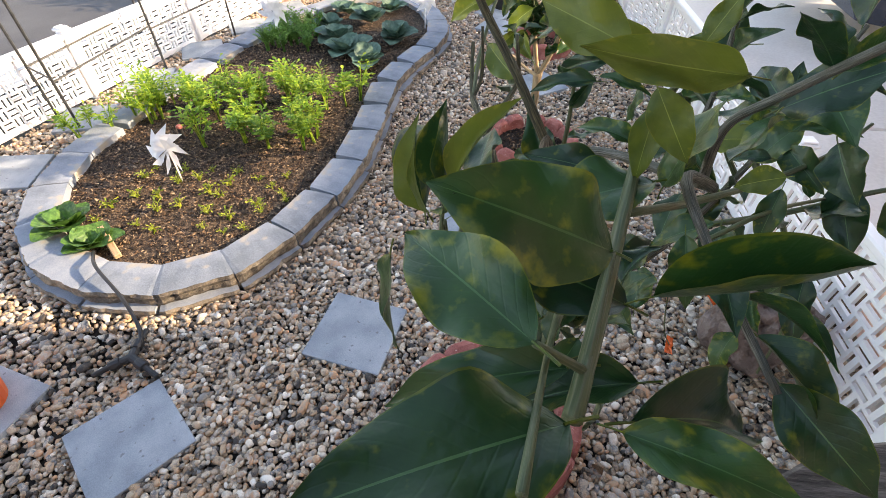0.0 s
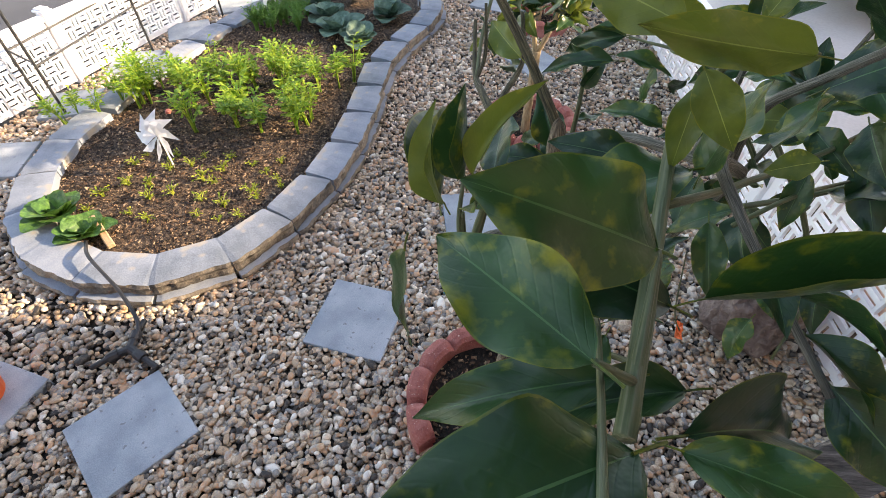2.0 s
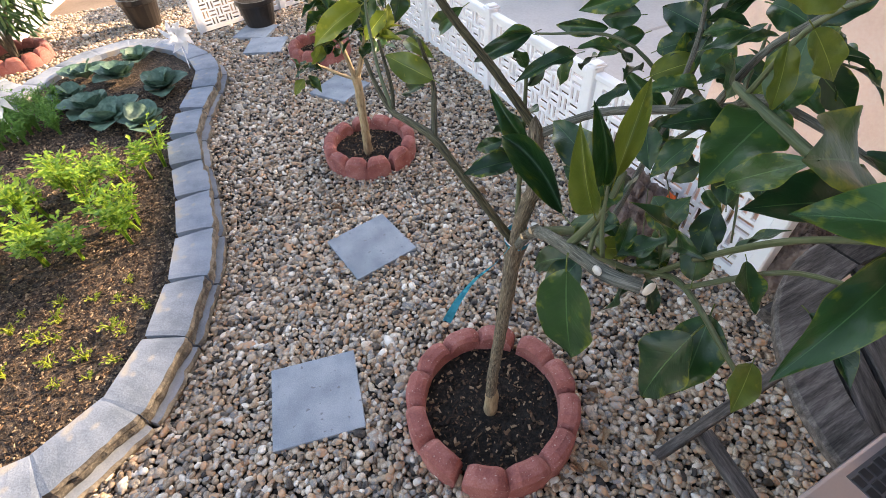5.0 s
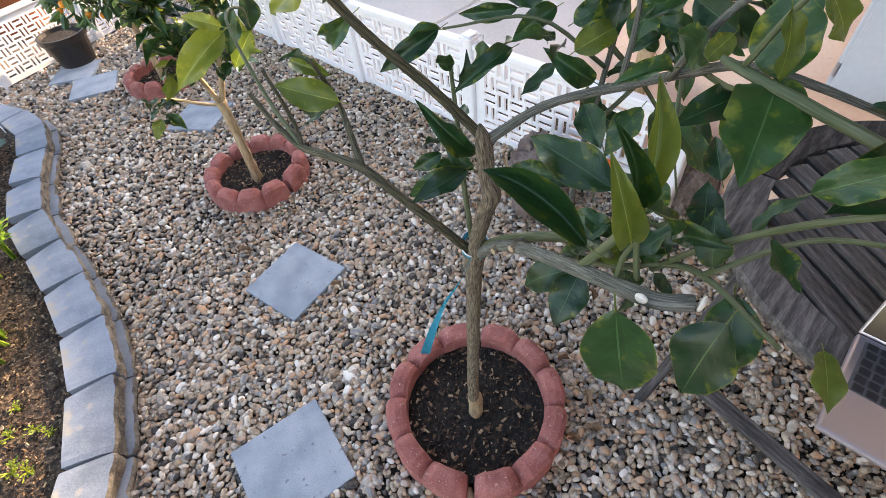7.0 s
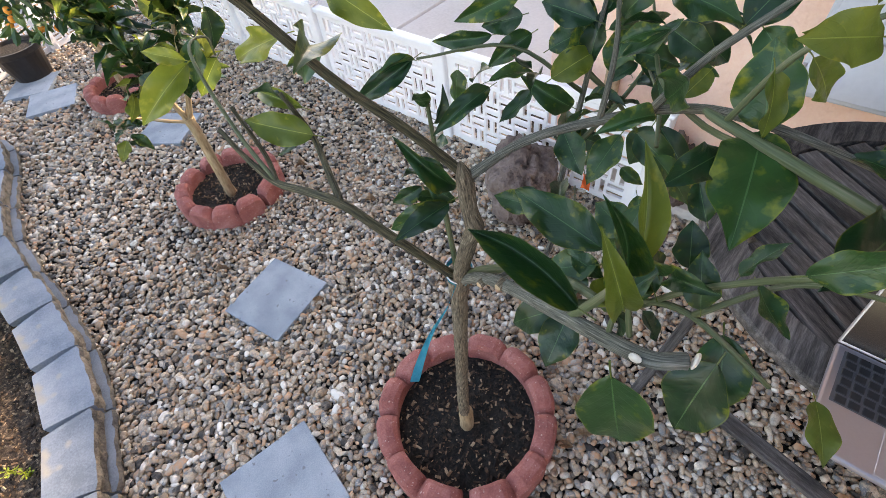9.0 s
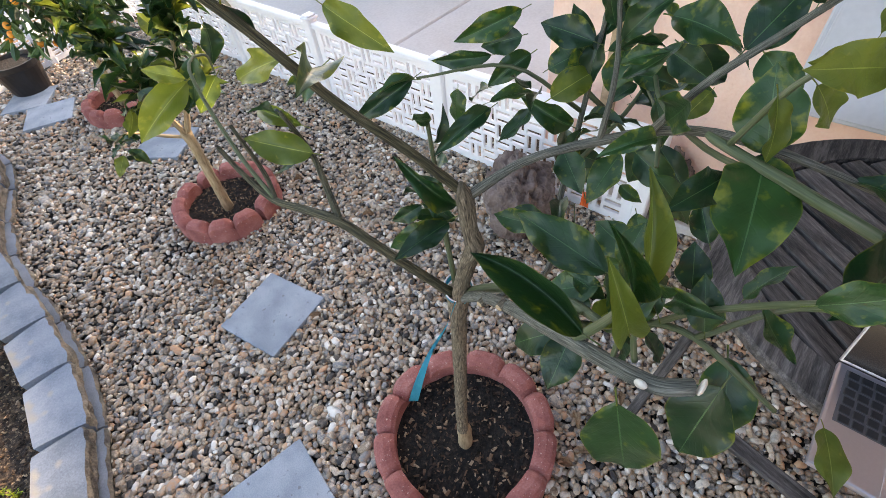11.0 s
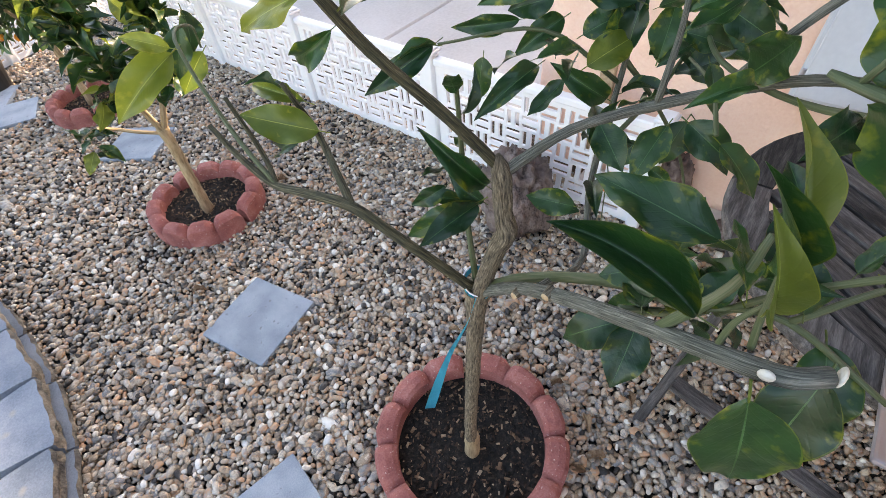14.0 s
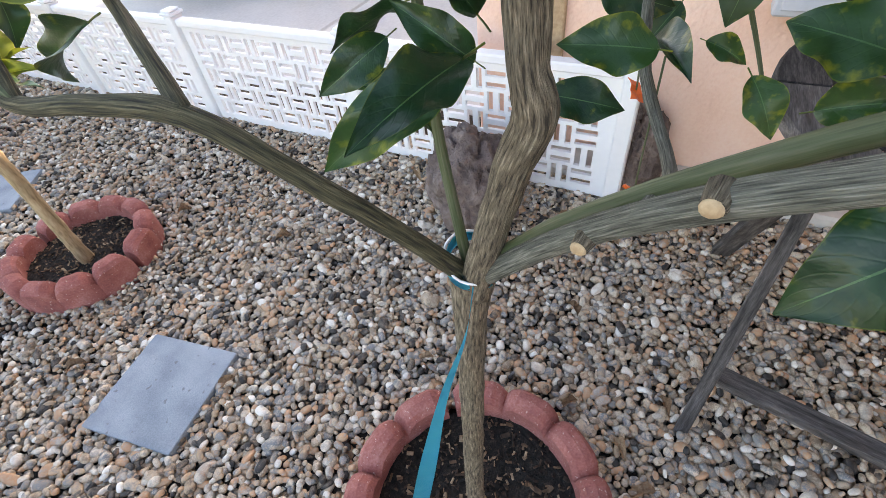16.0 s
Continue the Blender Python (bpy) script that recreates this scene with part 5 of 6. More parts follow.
spray(tree_b, rng, [(0.13, 1.60, 0.66, 0), (0.02, 1.52, 0.74, 0)], 12, 0.11, 0.35)
spray(tree_b, rng, [(0.22, 1.56, 0.66, 0), (0.30, 1.42, 0.74, 0)], 12, 0.11, 0.35)
spray(tree_b, rng, [(-0.02, 1.60, 0.62, 0), (-0.085, 1.494, 0.60, 0)], 6, 0.085, 0.3)

tree_c = thing("citrus_tree", (0.36, 3.20, 0.03), "bushy kumquat tree hung with small orange fruit", "tree")
limb(tree_c, [(0.36, 3.2, 0.02, 0.022), (0.37, 3.2, 0.3, 0.019), (0.35, 3.2, 0.55, 0.016)], BARK2, "trunk")
limb(tree_c, [(0.35, 3.2, 0.5, 0.012), (0.21, 3.14, 0.75, 0.008), (0.11, 3.09, 0.95, 0.004)], BARK2)
limb(tree_c, [(0.35, 3.2, 0.5, 0.012), (0.46, 3.26, 0.75, 0.008), (0.51, 3.26, 1.0, 0.004)], BARK2)
rng = random.Random(22)
bm = bmesh.new()
ball_leaves(bm, rng, (-0.02, -0.05, 0.85), (0.42, 0.40, 0.38), 1500, 0.085)
ob = part("crown", bm, CROWN, tree_c)
for k in range(46):
    d = Vector((rng.gauss(0, 1), rng.gauss(0, 1), rng.gauss(0, 1))).normalized()
    bm = bmesh.new()
    bmesh.ops.create_icosphere(bm, subdivisions=2, radius=0.017, matrix=Matrix.Diagonal((1, 1, 1.2, 1)))
    ob = part("fruit", bm, FRUIT, tree_c, smooth=True)
    ob.location = (-0.02 + d.x * 0.44, -0.05 + d.y * 0.42, 0.85 + d.z * 0.36)

bush = thing("oleander_bush", (-1.86, 4.45, 0.03), "dark narrow-leaved bush in a red scalloped ring", "bush")
rng = random.Random(23)
for k in range(5):
    a = k * 1.25
    limb(bush, [(-1.86, 4.45, 0.02, 0.014), (-1.86 + 0.08 * math.cos(a), 4.45 + 0.08 * math.sin(a), 0.3, 0.010), (-1.86 + 0.25 * math.cos(a), 4.45 + 0.25 * math.sin(a), 0.6, 0.005)], BARK)
bm = bmesh.new()
ball_leaves(bm, rng, (0, 0, 0.62), (0.46, 0.46, 0.36), 1300, 0.12, 0.2)
part("crown", bm, CROWN, bush)

# ---- dark pots by the far fence ----


def pot(x, y, r, h, material, label):
    p = thing("plant_pot", (x, y, 0), label, "plant pot")
    bm = bmesh.new()
    lathe(bm, [(r * 0.62, 0.0), (r * 0.72, 0.02), (r * 0.92, h * 0.8), (r * 0.95, h * 0.84), (r, h * 0.85), (r, h), (r * 0.9, h), (r * 0.86, h * 0.88)])
    part("body", bm, material, p, smooth=False)
    bm = bmesh.new()
    bmesh.ops.create_circle(bm, cap_ends=True, segments=24, radius=r * 0.85, matrix=Matrix.Translation((0, 0, h * 0.9)))
    part("soil", bm, POTSOIL, p)
    return p


pot(0.08, 4.14, 0.17, 0.24, DARKPOT, "tapered dark brown plastic plant pot by the lattice fence")
pot(-0.85, 4.75, 0.17, 0.26, DARKPOT, "dark brown plant pot holding a young citrus")
pot(0.0, 5.45, 0.30, 0.45, GLAZE, "glossy brown glazed ceramic pot beyond the fence")
for x, y, h in ((-0.85, 4.75, 0.5),):
    sh = thing("potted_citrus", (x, y, 0.25), "small bushy citrus growing in a dark pot", "shrub")
    limb(sh, [(x, y, 0.25, 0.010), (x + 0.02, y, 0.4, 0.008), (x + 0.03, y, h + 0.15, 0.004)], BARK2, "stem")
    bm = bmesh.new()
    ball_leaves(bm, random.Random(int(x * 50)), (0.02, 0, h - 0.15), (0.26, 0.26, 0.24), 420, 0.07)
    part("crown", bm, CROWN, sh)


# ---- vegetables ----
def herb_meshes(seed, stems, height, spread, leaflets, size):
    """Upright stalks, each carrying paired notched leaflets."""
    rng = random.Random(seed)
    bs, bl = bmesh.new(), bmesh.new()
    for k in range(stems):
        a = rng.random() * 6.283
        r = spread * rng.uniform(0.2, 1.0)
        h = height * rng.uniform(0.55, 1.0)
        tip = Vector((r * math.cos(a), r * math.sin(a), h))
        mid = Vector((tip.x * 0.3, tip.y * 0.3, h * 0.55))
        tube(bs, [(rng.gauss(0, 0.006), rng.gauss(0, 0.006), -0.01, 0.0032), (*mid, 0.0025), (*tip, 0.0012)], 4, 6)
        for j in range(leaflets):
            f = 0.45 + 0.55 * (j + 1) / leaflets
            p = mid.lerp(tip, max(0.0, (f - 0.45) / 0.55))
            for side in (-1, 1) if j < leaflets - 1 else (0,):
                b = a + side * 1.15 + rng.gauss(0, 0.3)
                x = Vector((math.cos(b), math.sin(b), rng.uniform(-0.1, 0.5))).normalized()
                y = x.cross(Vector((0, 0, 1))).normalized()
                s = size * rng.uniform(0.7, 1.2) * (1.15 if side == 0 else 1)
                q = [p, p + x * s * 0.3 + y * s * 0.12, p + x * s * 0.5 + y * s * 0.06, p + x * s * 0.70 + y * s * 0.20, p + x * s, p + x * s * 0.70 - y * s * 0.20,
                     p + x * s * 0.5 - y * s * 0.06, p + x * s * 0.3 - y * s * 0.12]
                vs = [bl.verts.new(v + Vector((0, 0, rng.uniform(-0.004, 0.004)))) for v in q]
                for t in ((0, 1, 7), (1, 2, 6), (1, 6, 7), (2, 3, 4), (2, 4, 6), (6, 4, 5)):
                    bl.faces.new([vs[i] for i in t])
    return bs, bl


def herb(seed, name, label, category, group, stems, height, spread, leaflets, size, material):
    p = thing(name, (0, 0, 0), label, category, group)
    bs, bl = herb_meshes(seed, stems, height, spread, leaflets, size)
    part("stalks", bs, material, p).name = "stalk"
    part("foliage", bl, material, p)
    return p


def scatter(proto, places, rng, low=0.85, high=1.15):
    for k, (x, y) in enumerate(places):
        m = Matrix.Translation((x, y, soil_z(x, y))) @ pose(0, 0, 0, rng.uniform(-6, 6), rng.uniform(-6, 6), rng.uniform(0, 360))
        q = proto[k % len(proto)]
        if q.get("placed"):
            c = copy_thing(q, m)
        else:
            c = q
            c.matrix_basis = m
            q["placed"] = 1
        s = rng.uniform(low, high)
        c.scale = (s, s, s)


rng = random.Random(31)
herbs = [herb(40 + k, "herb_plant", "bright green leafy herb plant standing in mulched soil", "herb", "herbs in the bed", 7, 0.24, 0.065, 6, 0.046, HERB) for k in range(4)]
spots = []
for k in range(11):
    spots.append((-2.32 + 0.06 * k + rng.gauss(0, 0.04), 1.40 + 0.055 * k + rng.gauss(0, 0.06)))
for k in range(12):
    spots.append((-2.15 + 0.075 * k + rng.gauss(0, 0.04), 1.80 + 0.012 * k + rng.gauss(0, 0.07)))
for k in range(14):
    spots.append((-1.62 + 0.052 * k + rng.gauss(0, 0.04), 1.62 - 0.006 * k + rng.gauss(0, 0.11)))
for k in range(10):
    spots.append((-1.45 + 0.062 * k + rng.gauss(0, 0.03), 1.98 + rng.gauss(0, 0.07)))
scatter(herbs, spots, rng)
rng = random.Random(32)
carrots = [herb(50 + k, "carrot_plant", "feathery mid-green carrot tops", "vegetable", "carrots in the bed", 22, 0.17, 0.08, 5, 0.026, FEATHER) for k in range(3)]
scatter(carrots, [(-1.75 + 0.10 * (k % 4) + rng.gauss(0, 0.03), 2.75 + 0.16 * (k // 4) + rng.gauss(0, 0.04)) for k in range(16)], rng)
rng = random.Random(33)
seeds = [herb(60 + k, "seedling", "tiny yellow-green seedling clump in sunlit soil", "seedling", "seedlings in the bed", 6, 0.035, 0.03, 2, 0.020, SEEDLING) for k in range(3)]
scatter(seeds, [(-1.78 + 0.15 * (k % 6) + rng.gauss(0, 0.035), 0.80 + 0.10 * (k // 6) + rng.gauss(0, 0.03)) for k in range(30)], rng, 0.7, 1.3)


def cabbage(seed, label, material=None):
    """A loose head of broad waxy leaves on short thick ribs."""
    p = thing("cabbage_plant", (0, 0, 0), label, "cabbage", "cabbages in the bed")
    rng = random.Random(seed)
    for k in range(11):
        a = k * 2.4 + rng.gauss(0, 0.2)
        lean = 0.25 + 0.075 * k
        s = rng.uniform(0.13, 0.20) * (0.7 + 0.03 * k)
        bm = bmesh.new()
        rows = []
        for i in range(8):
            u = i / 7
            w = s * (0.10 + 0.42 * math.sin(math.pi * min(1, u * 1.02)) ** 0.8) if u > 0.25 else s * 0.05 + s * 0.3 * max(0, u - 0.1)
            row = []
            for j in range(7):
                v = j / 3 - 1
                out = s * u * math.sin(lean) + 0.25 * s * u * u
                up = s * u * math.cos(lean) * (1.1 - 0.55 * u * lean)
                row.append(bm.verts.new((out, v * w, 0.01 + up + 0.22 * w * v * v + 0.012 * noise.noise(Vector((u * 5, v * 4, seed + k))))))
            rows.append(row)
        for i in range(7):
            for j in range(6):
                bm.faces.new((rows[i][j], rows[i + 1][j], rows[i + 1][j + 1], rows[i][j + 1]))
        ob = part("leaf", bm, material or CABBAGE, p, smooth=True)
        ob.rotation_euler.z = a
    return p


rng = random.Random(34)
cabbages = [cabbage(70 + k, "blue-green cabbage with broad waxy leaves") for k in range(3)]
scatter(cabbages, [(-1.22, 2.95), (-0.93, 2.62), (-1.36, 3.22), (-1.06, 3.40), (-1.12, 2.76), (-0.80, 3.05), (-0.95, 3.72), (-1.3, 3.6)], rng, 0.85, 1.2)
scatter([cabbage(75, "young leafy squash plant with rounded dark green leaves", SQUASH)], [(-1.90, 0.72)], rng, 0.85, 0.86)
scatter([cabbage(76, "young leafy squash plant spilling over the block edge", SQUASH)], [(-1.73, 0.62)], rng, 0.7, 0.71)


# ---- pinwheels ----
def pinwheel(x, y, h, turn, label):
    p = thing("pinwheel", (x, y, 0.06), label, "pinwheel", "pinwheels")
    bm = bmesh.new()
    tube(bm, [(0, 0, -0.04, 0.004), (0.004, 0, h * 0.5, 0.004), (0, 0, h, 0.004)], 8)
    part("stick", bm, VINYL, p, "thin white stick")
    for ring, (n, r, off) in enumerate(((8, 0.125, 0.0), (8, 0.09, 0.4))):
        for k in range(n):
            a = 2 * math.pi * k / n + off
            bm = bmesh.new()
            c, s = math.cos(a), math.sin(a)
            c2, s2 = math.cos(a + 0.62), math.sin(a + 0.62)
            q = [(0, 0, 0), (r * 0.55 * c, r * 0.55 * s, 0.012), (r * c, r * s, 0.004), (r * 0.62 * c2, r * 0.62 * s2, 0.026), (r * 0.3 * c2, r * 0.3 * s2, 0.014)]
            vs = [bm.verts.new((u, w, z + 0.012 * ring)) for u, w, z in q]
            for t in ((0, 1, 4), (1, 3, 4), (1, 2, 3)):
                bm.faces.new([vs[i] for i in t])
            bmesh.ops.solidify(bm, geom=bm.faces[:], thickness=0.0006)
            ob = part("petal", bm, FOIL, p)
            ob.matrix_local = Matrix.Translation((0, 0, h)) @ pose(0, 0, 0, 62, 0, turn)
    return p


pinwheel(-1.58, 1.12, 0.19, -12, "silver foil pinwheel on a white stick in the soil")
pinwheel(-1.66, 2.86, 0.26, 10, "silver foil pinwheel beside the carrots")
pinwheel(-0.60, 3.34, 0.24, 25, "silver foil pinwheel at the far end of the bed")

# ---- trellis of black poles ----
trellis = thing("pole_trellis", (-2.72, 1.75, 0), "black coated steel pole trellis beside the bed", "trellis")
POLES = [(-2.50, 1.63), (-2.39, 2.46), (-2.17, 3.16), (-2.70, 1.72), (-2.55, 2.62)]
for x, y in POLES:
    bm = bmesh.new()
    tube(bm, [(x + 2.72, y - 1.75, -0.05, 0.008), (x + 2.72, y - 1.75, 0.7, 0.008), (x + 2.72, y - 1.75, 1.5, 0.008)], 8)
    part("pole", bm, POLE, trellis)
for a, b, z in ((0, 1, 0.30), (1, 2, 0.30), (3, 4, 0.34), (0, 3, 0.32)):
    (ax, ay), (bx, by) = POLES[a], POLES[b]
    bm = bmesh.new()
    tube(bm, [(ax + 2.72, ay - 1.75, z, 0.006), ((ax + bx) / 2 + 2.72, (ay + by) / 2 - 1.75, z + 0.01, 0.006), (bx + 2.72, by - 1.75, z + 0.02, 0.006)], 6)
    part("cross_bar", bm, POLE, trellis)
start = thing("garden_stake", (-2.78, 1.28, 0), "short black steel stake by the street fence", "stake")
bm = bmesh.new()
tube(bm, [(0, 0, -0.05, 0.008), (0, 0, 0.8, 0.008), (0, 0, 1.5, 0.008)], 8)
part("rod", bm, POLE, start)

# ---- drip line ----
hose = thing("drip_hose", (-1.27, 0.12, 0.03), "black drip irrigation hose with a tee fitting on pebbles", "hose")
bm = bmesh.new()
tube(bm, [(-0.40, 0.44, 0.075, 0.007), (-0.30, 0.33, 0.11, 0.007), (-0.12, 0.20, 0.08, 0.007), (-0.01, 0.09, 0.035, 0.0075), (0.0, 0.0, 0.016, 0.008)], 8, 30)
part("tube", bm, BLACK, hose, smooth=True)
for a in (100, 215, 335):
    c, s = math.cos(radians(a)), math.sin(radians(a))
    bm = bmesh.new()
    tube(bm, [(0, 0, 0.018, 0.017), (0.035 * c, 0.035 * s, 0.017, 0.015), (0.04 * c, 0.04 * s, 0.017, 0.020), (0.07 * c, 0.07 * s, 0.014, 0.019), (0.072 * c, 0.072 * s, 0.013, 0.011),
              (0.13 * c, 0.13 * s, 0.002, 0.010)], 10, 24)
    part("fitting", bm, BLACK, hose)

sprinkler = thing("sprinkler_head", (-1.76, 1.50, 0.06), "small sprinkler head with a red cap", "sprinkler")
bm = bmesh.new()
lathe(bm, [(0.012, 0), (0.012, 0.06), (0.015, 0.061), (0.015, 0.075)], 12)
part("riser", bm, BLACK, sprinkler)
bm = bmesh.new()
lathe(bm, [(0.016, 0.075), (0.017, 0.088), (0.010, 0.094)], 12)
part("cap", bm, RED, sprinkler, "red plastic cap")
stick = thing("wooden_stake", (-1.66, 0.64, 0.07), "short split wooden stake lying on the soil", "stake")
bm = bmesh.new()
box(bm, (0.22, 0.03, 0.022), (0, 0, 0.016), bevel=0.004)
ob = part("stake", bm, WOOD, stick)
ob.rotation_euler = (0, 0.08, radians(-42))

opot = pot(-1.70, -0.09, 0.12, 0.17, ORANGE, "bright orange plastic pot standing on pebbles")

# ---- rocks ----


def rock(x, y, size, seed, label, lean=0):
    bm = bmesh.new()
    bmesh.ops.create_icosphere(bm, subdivisions=5, radius=1.0)
    off = Vector((seed * 7.3, seed * 3.1, 0))
    for v in bm.verts:
        n = v.co.normalized()
        crag = abs(noise.noise(n * 3.2 + off))
        k = 1 + 0.22 * noise.noise(n * 1.6 + off) - 0.34 * max(0.0, 0.16 - crag) * 4 * max(0.0, n.z) + 0.10 * noise.noise(n * 5 + off) - 0.10 * abs(noise.noise(n * 9 + off)) + 0.05 * noise.noise(n * 18 + off)
        p = n * k
        p.z = max(p.z, -0.75)
        v.co = Vector((p.x * size[0], p.y * size[1], (p.z + 0.75) * size[2] / 1.75))
    ob = part("rock", bm, ROCK, smooth=True)
    ob.matrix_world = pose(x, y, -0.01, 0, lean, seed * 40)
    return tagged(ob, label, "rock", "rocks by the fence")


rock(0.955, 0.43, (0.185, 0.155, 0.36), 1, "squat reddish brown boulder on pebbles by the fence")
rock(1.33, -0.10, (0.08, 0.11, 0.36), 2, "tall pitted brown rock leaning at the stucco wall", 6)
rock(1.30, -0.38, (0.07, 0.09, 0.12), 4, "low brown rock at the foot of the wall")

# ---- laptop ----
lap = thing("laptop", (0.125, -0.615, 0.752), "open silver-grey laptop with black keys on the garden table", "laptop")
bm = bmesh.new()
box(bm, (0.212, 0.304, 0.012), (0.106, -0.152, 0.006), bevel=0.005, segs=2)
part("base", bm, METAL, lap)
bm = bmesh.new()
box(bm, (0.078, 0.122, 0.0008), (0.046, -0.152, 0.0126), bevel=0.0003)
part("trackpad", bm, METAL, lap, "wide glassy trackpad")
well = part("keyboard", (lambda b: (box(b, (0.108, 0.276, 0.0006), (0.146, -0.152, 0.0123)), b)[1])(bmesh.new()), KEYWELL, lap, "black keyboard")
bm = bmesh.new()
box(bm, (0.0150, 0.0158, 0.0018), (0, 0, 0), bevel=0.0008)
key_mesh = mesh_from("key", bm, KEY)
for r in range(6):
    for c in range(14):
        if r == 0 and 4 <= c <= 8:
            continue
        ob = new("key", key_mesh)
        ob.parent = well
        ob.location = (0.101 + r * 0.0182, -0.152 - 0.1265 + c * 0.0193 + 0.002 * (r % 2), 0.0134)
bm = bmesh.new()
box(bm, (0.0150, 0.092, 0.0018), (0.101, -0.152, 0.0134), bevel=0.0008)
part("space_bar", bm, KEY, well)
tilt = Matrix.Translation((0.213, 0, 0.010)) @ pose(0, 0, 0, 0, 22, 0)
bm = bmesh.new()
box(bm, (0.006, 0.304, 0.205), (0.003, -0.152, 0.103), bevel=0.002)
ob = part("lid", bm, METAL, lap)
ob.matrix_local = tilt
bm = bmesh.new()
box(bm, (0.001, 0.296, 0.195), (-0.0006, -0.152, 0.104))
sc = part("screen", bm, GLASS, ob, "dark glossy screen")

# ---- ribbon ----
ribbon = thing("ribbon", (0.036, -0.01, 0.83), "teal plastic ribbon tied round the trunk fork", "ribbon")


def strip(name, pts, w):
    bm = bmesh.new()
    line = smooth_line(pts, 24)
    prev = None
    for i, q in enumerate(line):
        a = i / 24 * 2.2
        d = Vector((math.cos(a), math.sin(a) * 0.6, 0.3)).normalized() * w / 2
        d *= 0.35 + 0.75 * (i / 24) ** 1.5
        pair = (bm.verts.new(Vector(q) - d), bm.verts.new(Vector(q) + d))
        if prev:
            bm.faces.new((prev[0], prev[1], pair[1], pair[0]))
        prev = pair
    bmesh.ops.solidify(bm, geom=bm.faces[:], thickness=0.0008)
    return part(name, bm, RIBBON, ribbon, smooth=True)


strip("tail", [(-0.02, -0.01, -0.005), (-0.065, -0.02, -0.03), (-0.115, -0.02, -0.055), (-0.155, -0.02, -0.10), (-0.185, -0.015, -0.165)], 0.018)
bm = bmesh.new()
last = None
for j in range(49):
    a = j / 48 * 4 * math.pi
    r, tip = 0.0265 + 0.0012 * math.sin(a * 3) + 0.0006 * j / 48, 0.010 * math.sin(a + 0.8) + 0.006 * (j / 48 - 0.5)
    row = [bm.verts.new((r * math.cos(a), r * math.sin(a), tip + w)) for w in (-0.006, 0.001, 0.005)]
    if last:
        for m in range(2):
            bm.faces.new((last[m], row[m], row[m + 1], last[m + 1]))
    last = row
bmesh.ops.solidify(bm, geom=bm.faces[:], thickness=0.0008)
part("band", bm, RIBBON, ribbon, smooth=True)
bm = bmesh.new()
tube(bm, [(0.0283 * math.cos(a), 0.0283 * math.sin(a), 0.006 + 0.010 * math.sin(a + 0.8), 0.0014) for a in [2 * math.pi * j / 8 for j in range(9)]], 6, 24)
part("edge_cord", bm, VINYL, ribbon, "thin white edge of the ribbon")

# ---- wall boxes on the house ----
def wall_box(y, z, w, h, d, label):
    b = thing("meter_box", (1.43, y, z), label, "utility box")
    bm = bmesh.new()
    box(bm, (d, w, h), (-d / 2, 0, 0), bevel=0.006)
    part("case", bm, BOXPAINT, b)
    bm = bmesh.new()
    box(bm, (0.012, w - 0.03, h - 0.04), (-d - 0.005, 0, 0), bevel=0.003)
    door = part("door", bm, BOXPAINT, b, "flat hinged door")
    bm = bmesh.new()
    tube(bm, [(-d - 0.012, w * 0.15, -h * 0.2, 0.003), (-d - 0.03, w * 0.1, -h * 0.21, 0.003), (-d - 0.03, -w * 0.15, -h * 0.21, 0.003), (-d - 0.012, -w * 0.2, -h * 0.2, 0.003)], 6)
    part("handle", bm, METAL, door)
    for u in (0.38, -0.38):
        bm = bmesh.new()
        lathe(bm, [(0.006, -0.02), (0.006, 0.02)], 8)
        ob = part("hinge", bm, METAL, b)
        ob.location = (-d - 0.004, w / 2 - 0.008, h * u)
    return b


wall_box(-0.50, 0.98, 0.36, 0.72, 0.09, "pale grey metal electric meter box on the pink wall")
wall_box(-1.02, 1.05, 0.40, 0.80, 0.11, "larger pale grey metal cabinet on the pink wall")

# ---- parked car ----
HUBCAP = surface("silver_hubcap", [(0.3, (0.62, 0.63, 0.65)), (0.7, (0.74, 0.75, 0.77))], scale=12, rough=0.4, bump=0.05, metal=0.35)
car = thing("car", (3.52, 4.02, -0.007), "dark parked car with silver hubcaps on the driveway", "car")


def car_body(bm):
    """Hull from lengthwise sections: sill, belt and roof lines with rounded ends."""
    rows = []
    for x, low, belt, top, half in ((-0.78, 0.42, 0.66, 0.70, 0.62), (-0.70, 0.26, 0.78, 0.84, 0.76), (-0.35, 0.22, 0.86, 0.92, 0.84), (0.2, 0.20, 0.90, 0.98, 0.86), (0.75, 0.20, 0.92, 1.30, 0.86),
                                    (1.3, 0.20, 0.93, 1.44, 0.86), (2.1, 0.20, 0.94, 1.46, 0.86), (2.8, 0.20, 0.95, 1.36, 0.85), (3.3, 0.24, 0.94, 1.02, 0.80), (3.5, 0.40, 0.86, 0.90, 0.66)):
        ring = []
        for f in (-1, 1):
            side = [(0.90 * half, low), (half, low + 0.12), (half, belt - 0.10), (0.97 * half, belt), (0.76 * half, top - 0.04), (0.60 * half, top)]
            ring += [(x, f * q, z) for q, z in (side if f > 0 else reversed(side))]
        rows.append([bm.verts.new(v) for v in ring])
    n = len(rows[0])
    for p, q in zip(rows, rows[1:]):
        for k in range(n):
            bm.faces.new((p[k], p[(k + 1) % n], q[(k + 1) % n], q[k]))
    bm.faces.new(rows[0])
    bm.faces.new(list(reversed(rows[-1])))
    bmesh.ops.recalc_face_normals(bm, faces=bm.faces[:])


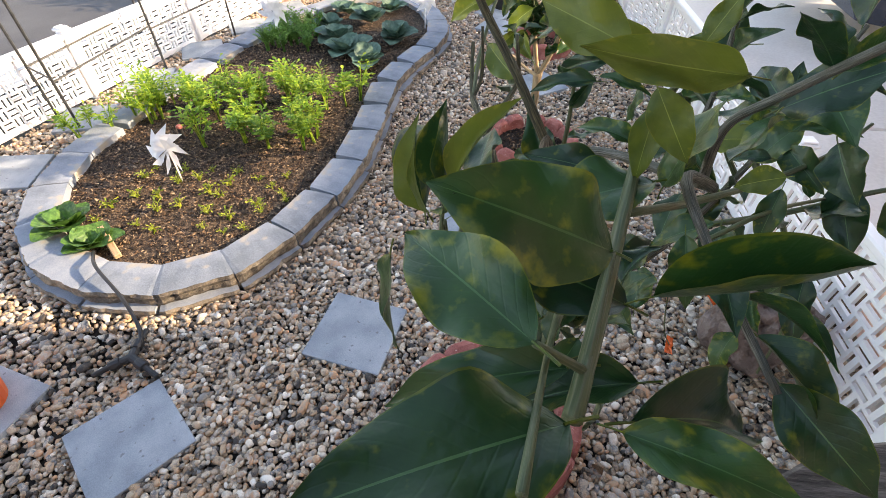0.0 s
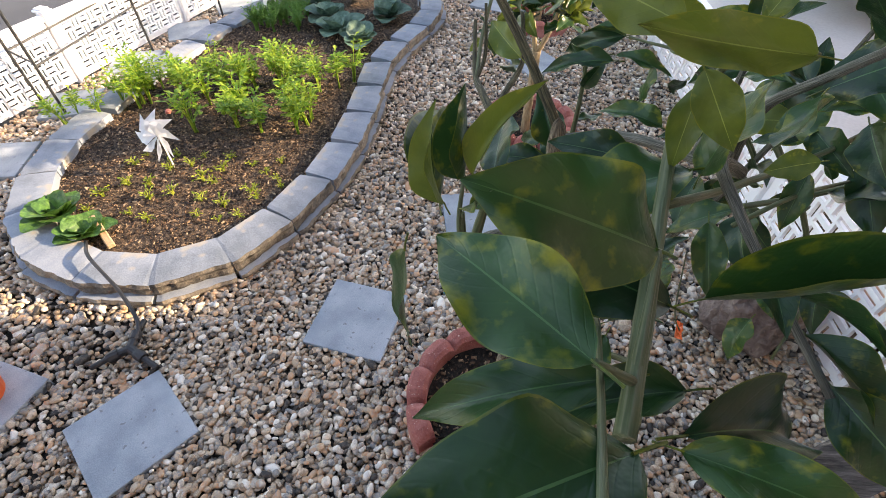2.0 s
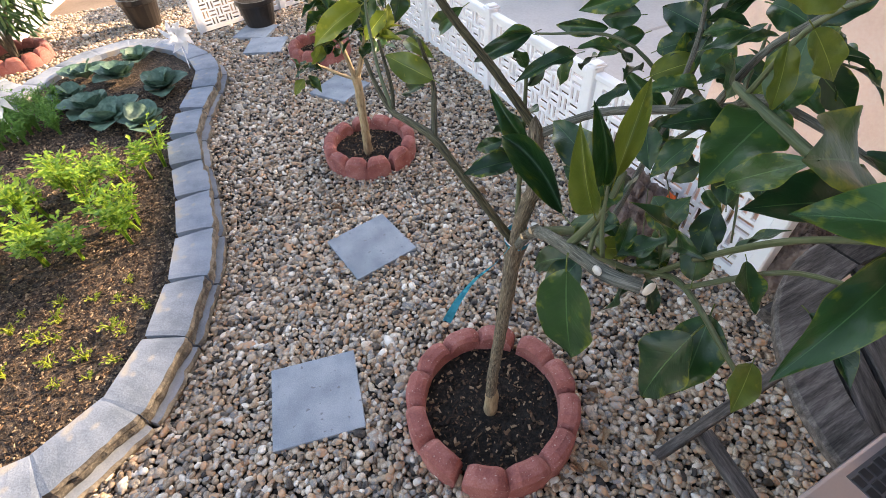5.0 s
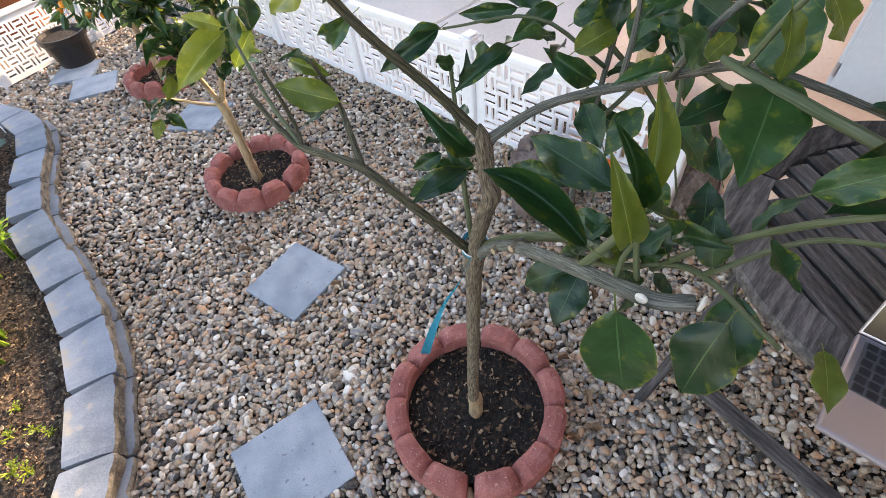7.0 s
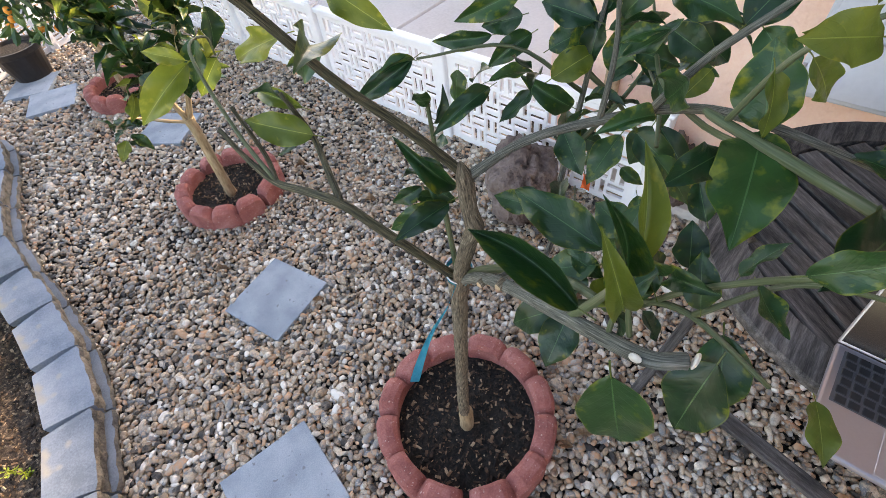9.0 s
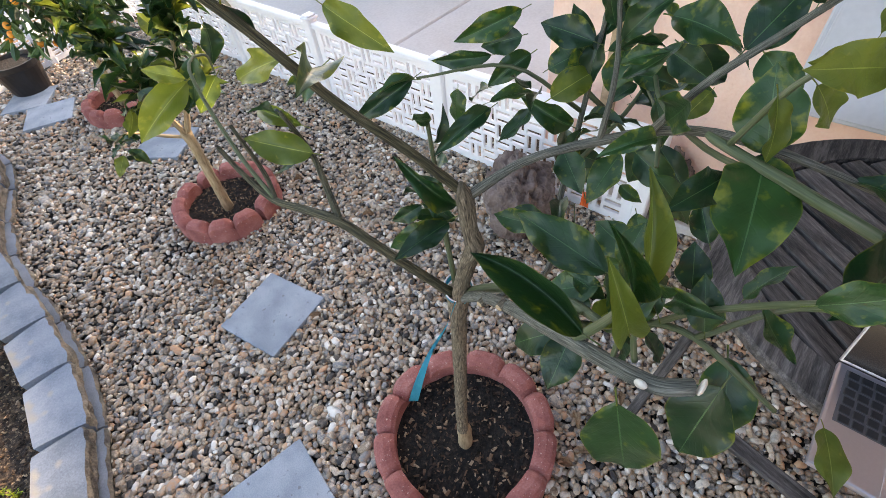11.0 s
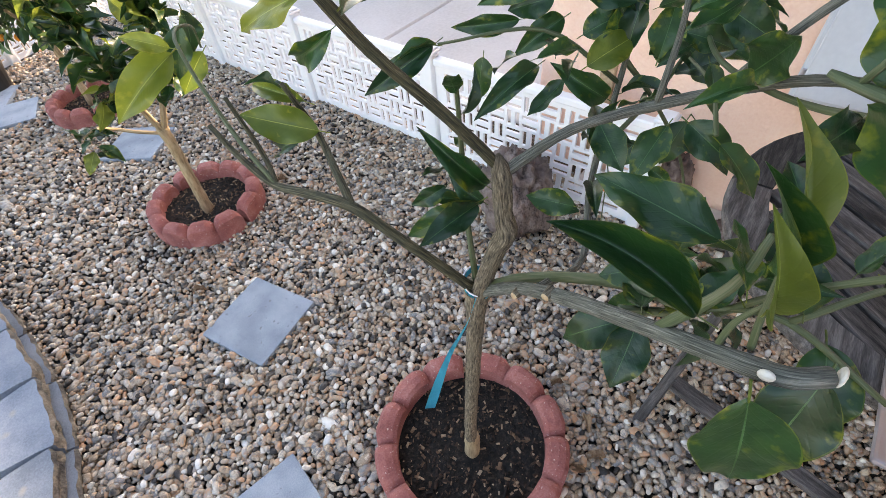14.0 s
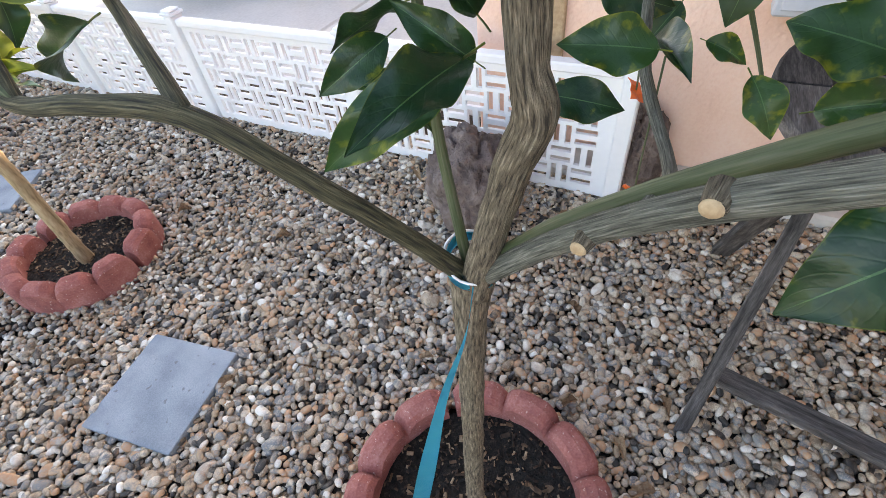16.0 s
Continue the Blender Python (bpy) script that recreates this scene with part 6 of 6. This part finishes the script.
bm = bmesh.new()
car_body(bm)
body = part("body", bm, CARPAINT, car)
for x in (0.0, 2.6):
    for y in (-0.76, 0.76):
        out = 1 if y > 0 else -1
        bm = bmesh.new()
        tube(bm, [(0, -0.11, 0, 0.27), (0, -0.10, 0, 0.30), (0, 0, 0, 0.312), (0, 0.10, 0, 0.30), (0, 0.11, 0, 0.27)], 32, 12)
        wheel = part("wheel", bm, TYRE, car, smooth=True)
        wheel.location = (x, y, 0.312)
        bm = bmesh.new()
        lathe(bm, [(0.02, 0.0), (0.06, 0.006), (0.17, 0.002), (0.195, -0.012), (0.20, -0.03)][::-1], 32)
        cap = part("hubcap", bm, HUBCAP, wheel, "silver plastic hubcap with slots", smooth=True)
        cap.matrix_local = Matrix.Translation((0, out * 0.118, 0)) @ pose(0, 0, 0, -90 * out)
        bm = bmesh.new()
        for k in range(8):
            a = math.pi * k / 4
            box(bm, (0.030, 0.02, 0.022), (0.135 * math.cos(a), out * 0.118, 0.135 * math.sin(a)), Matrix.Rotation(-a, 4, "Y"), bevel=0.004)
        part("vent_slots", bm, TYRE, wheel).name = "vent_slot"
car.rotation_euler.z = radians(-6)

# ---- fallen leaves and tags ----
DRY = surface("dry_leaf", [(0.3, (0.13, 0.07, 0.035)), (0.5, (0.26, 0.15, 0.08)), (0.7, (0.40, 0.27, 0.16))], scale=14, rough=0.85, bump=0.5, vary=0.3)
dry_mesh = [leaf_mesh(90 + k, 0.42, 0.5, 0.7, 0.25) for k in range(3)]
for me in dry_mesh:
    me.materials[0] = DRY
rng = random.Random(61)
places = [(0.33, 0.28), (0.36, -0.12), (0.30, -0.22), (0.22, -0.33), (0.15, -0.30), (0.80, 0.25), (0.86, 0.30), (0.72, 0.62), (1.05, 0.10), (0.62, -0.05), (0.45, -0.30), (0.05, 0.78),
          (0.95, -0.10), (-1.40, 0.22), (-0.10, 1.25), (0.52, 1.55), (0.55, 1.05), (1.10, 0.75)]
for k, (x, y) in enumerate(places):
    ob = new("dry_leaf", dry_mesh[k % 3])
    s = rng.uniform(0.04, 0.075)
    ob.matrix_world = pose(x, y, 0.020, rng.uniform(-20, 20), rng.uniform(-12, 12), rng.uniform(0, 360)) @ Matrix.Diagonal((s, s, s, 1))
    tagged(ob, "curled dry brown leaf fallen on the pebbles", "dry leaf", "fallen leaves")
for k, (x, y, z) in enumerate(((0.365, -0.10, 0.86), (0.31, -0.13, 0.74))):
    tag = thing("plant_tag", (x, y, z), "crumpled orange plastic tag hanging on a twig", "tag", "orange tags")
    bm = bmesh.new()
    bmesh.ops.create_grid(bm, x_segments=5, y_segments=3, size=0.5, matrix=Matrix.Diagonal((0.034, 0.020, 1, 1)))
    for v in bm.verts:
        v.co.z += 0.006 * noise.noise(v.co * 90 + Vector((k * 5, 0, 0)))
    bmesh.ops.solidify(bm, geom=bm.faces[:], thickness=0.001)
    ob = part("flap", bm, ORANGE, tag)
    ob.rotation_euler = (radians(35), radians(-25), radians(20 + 60 * k))
    bm = bmesh.new()
    tube(bm, [(0, 0, 0.0, 0.0012), (-0.03, 0.0, 0.06, 0.0012), (-0.07, 0.0, 0.12 + 0.1 * k, 0.0012)], 5)
    part("wire", bm, TWIG, tag)
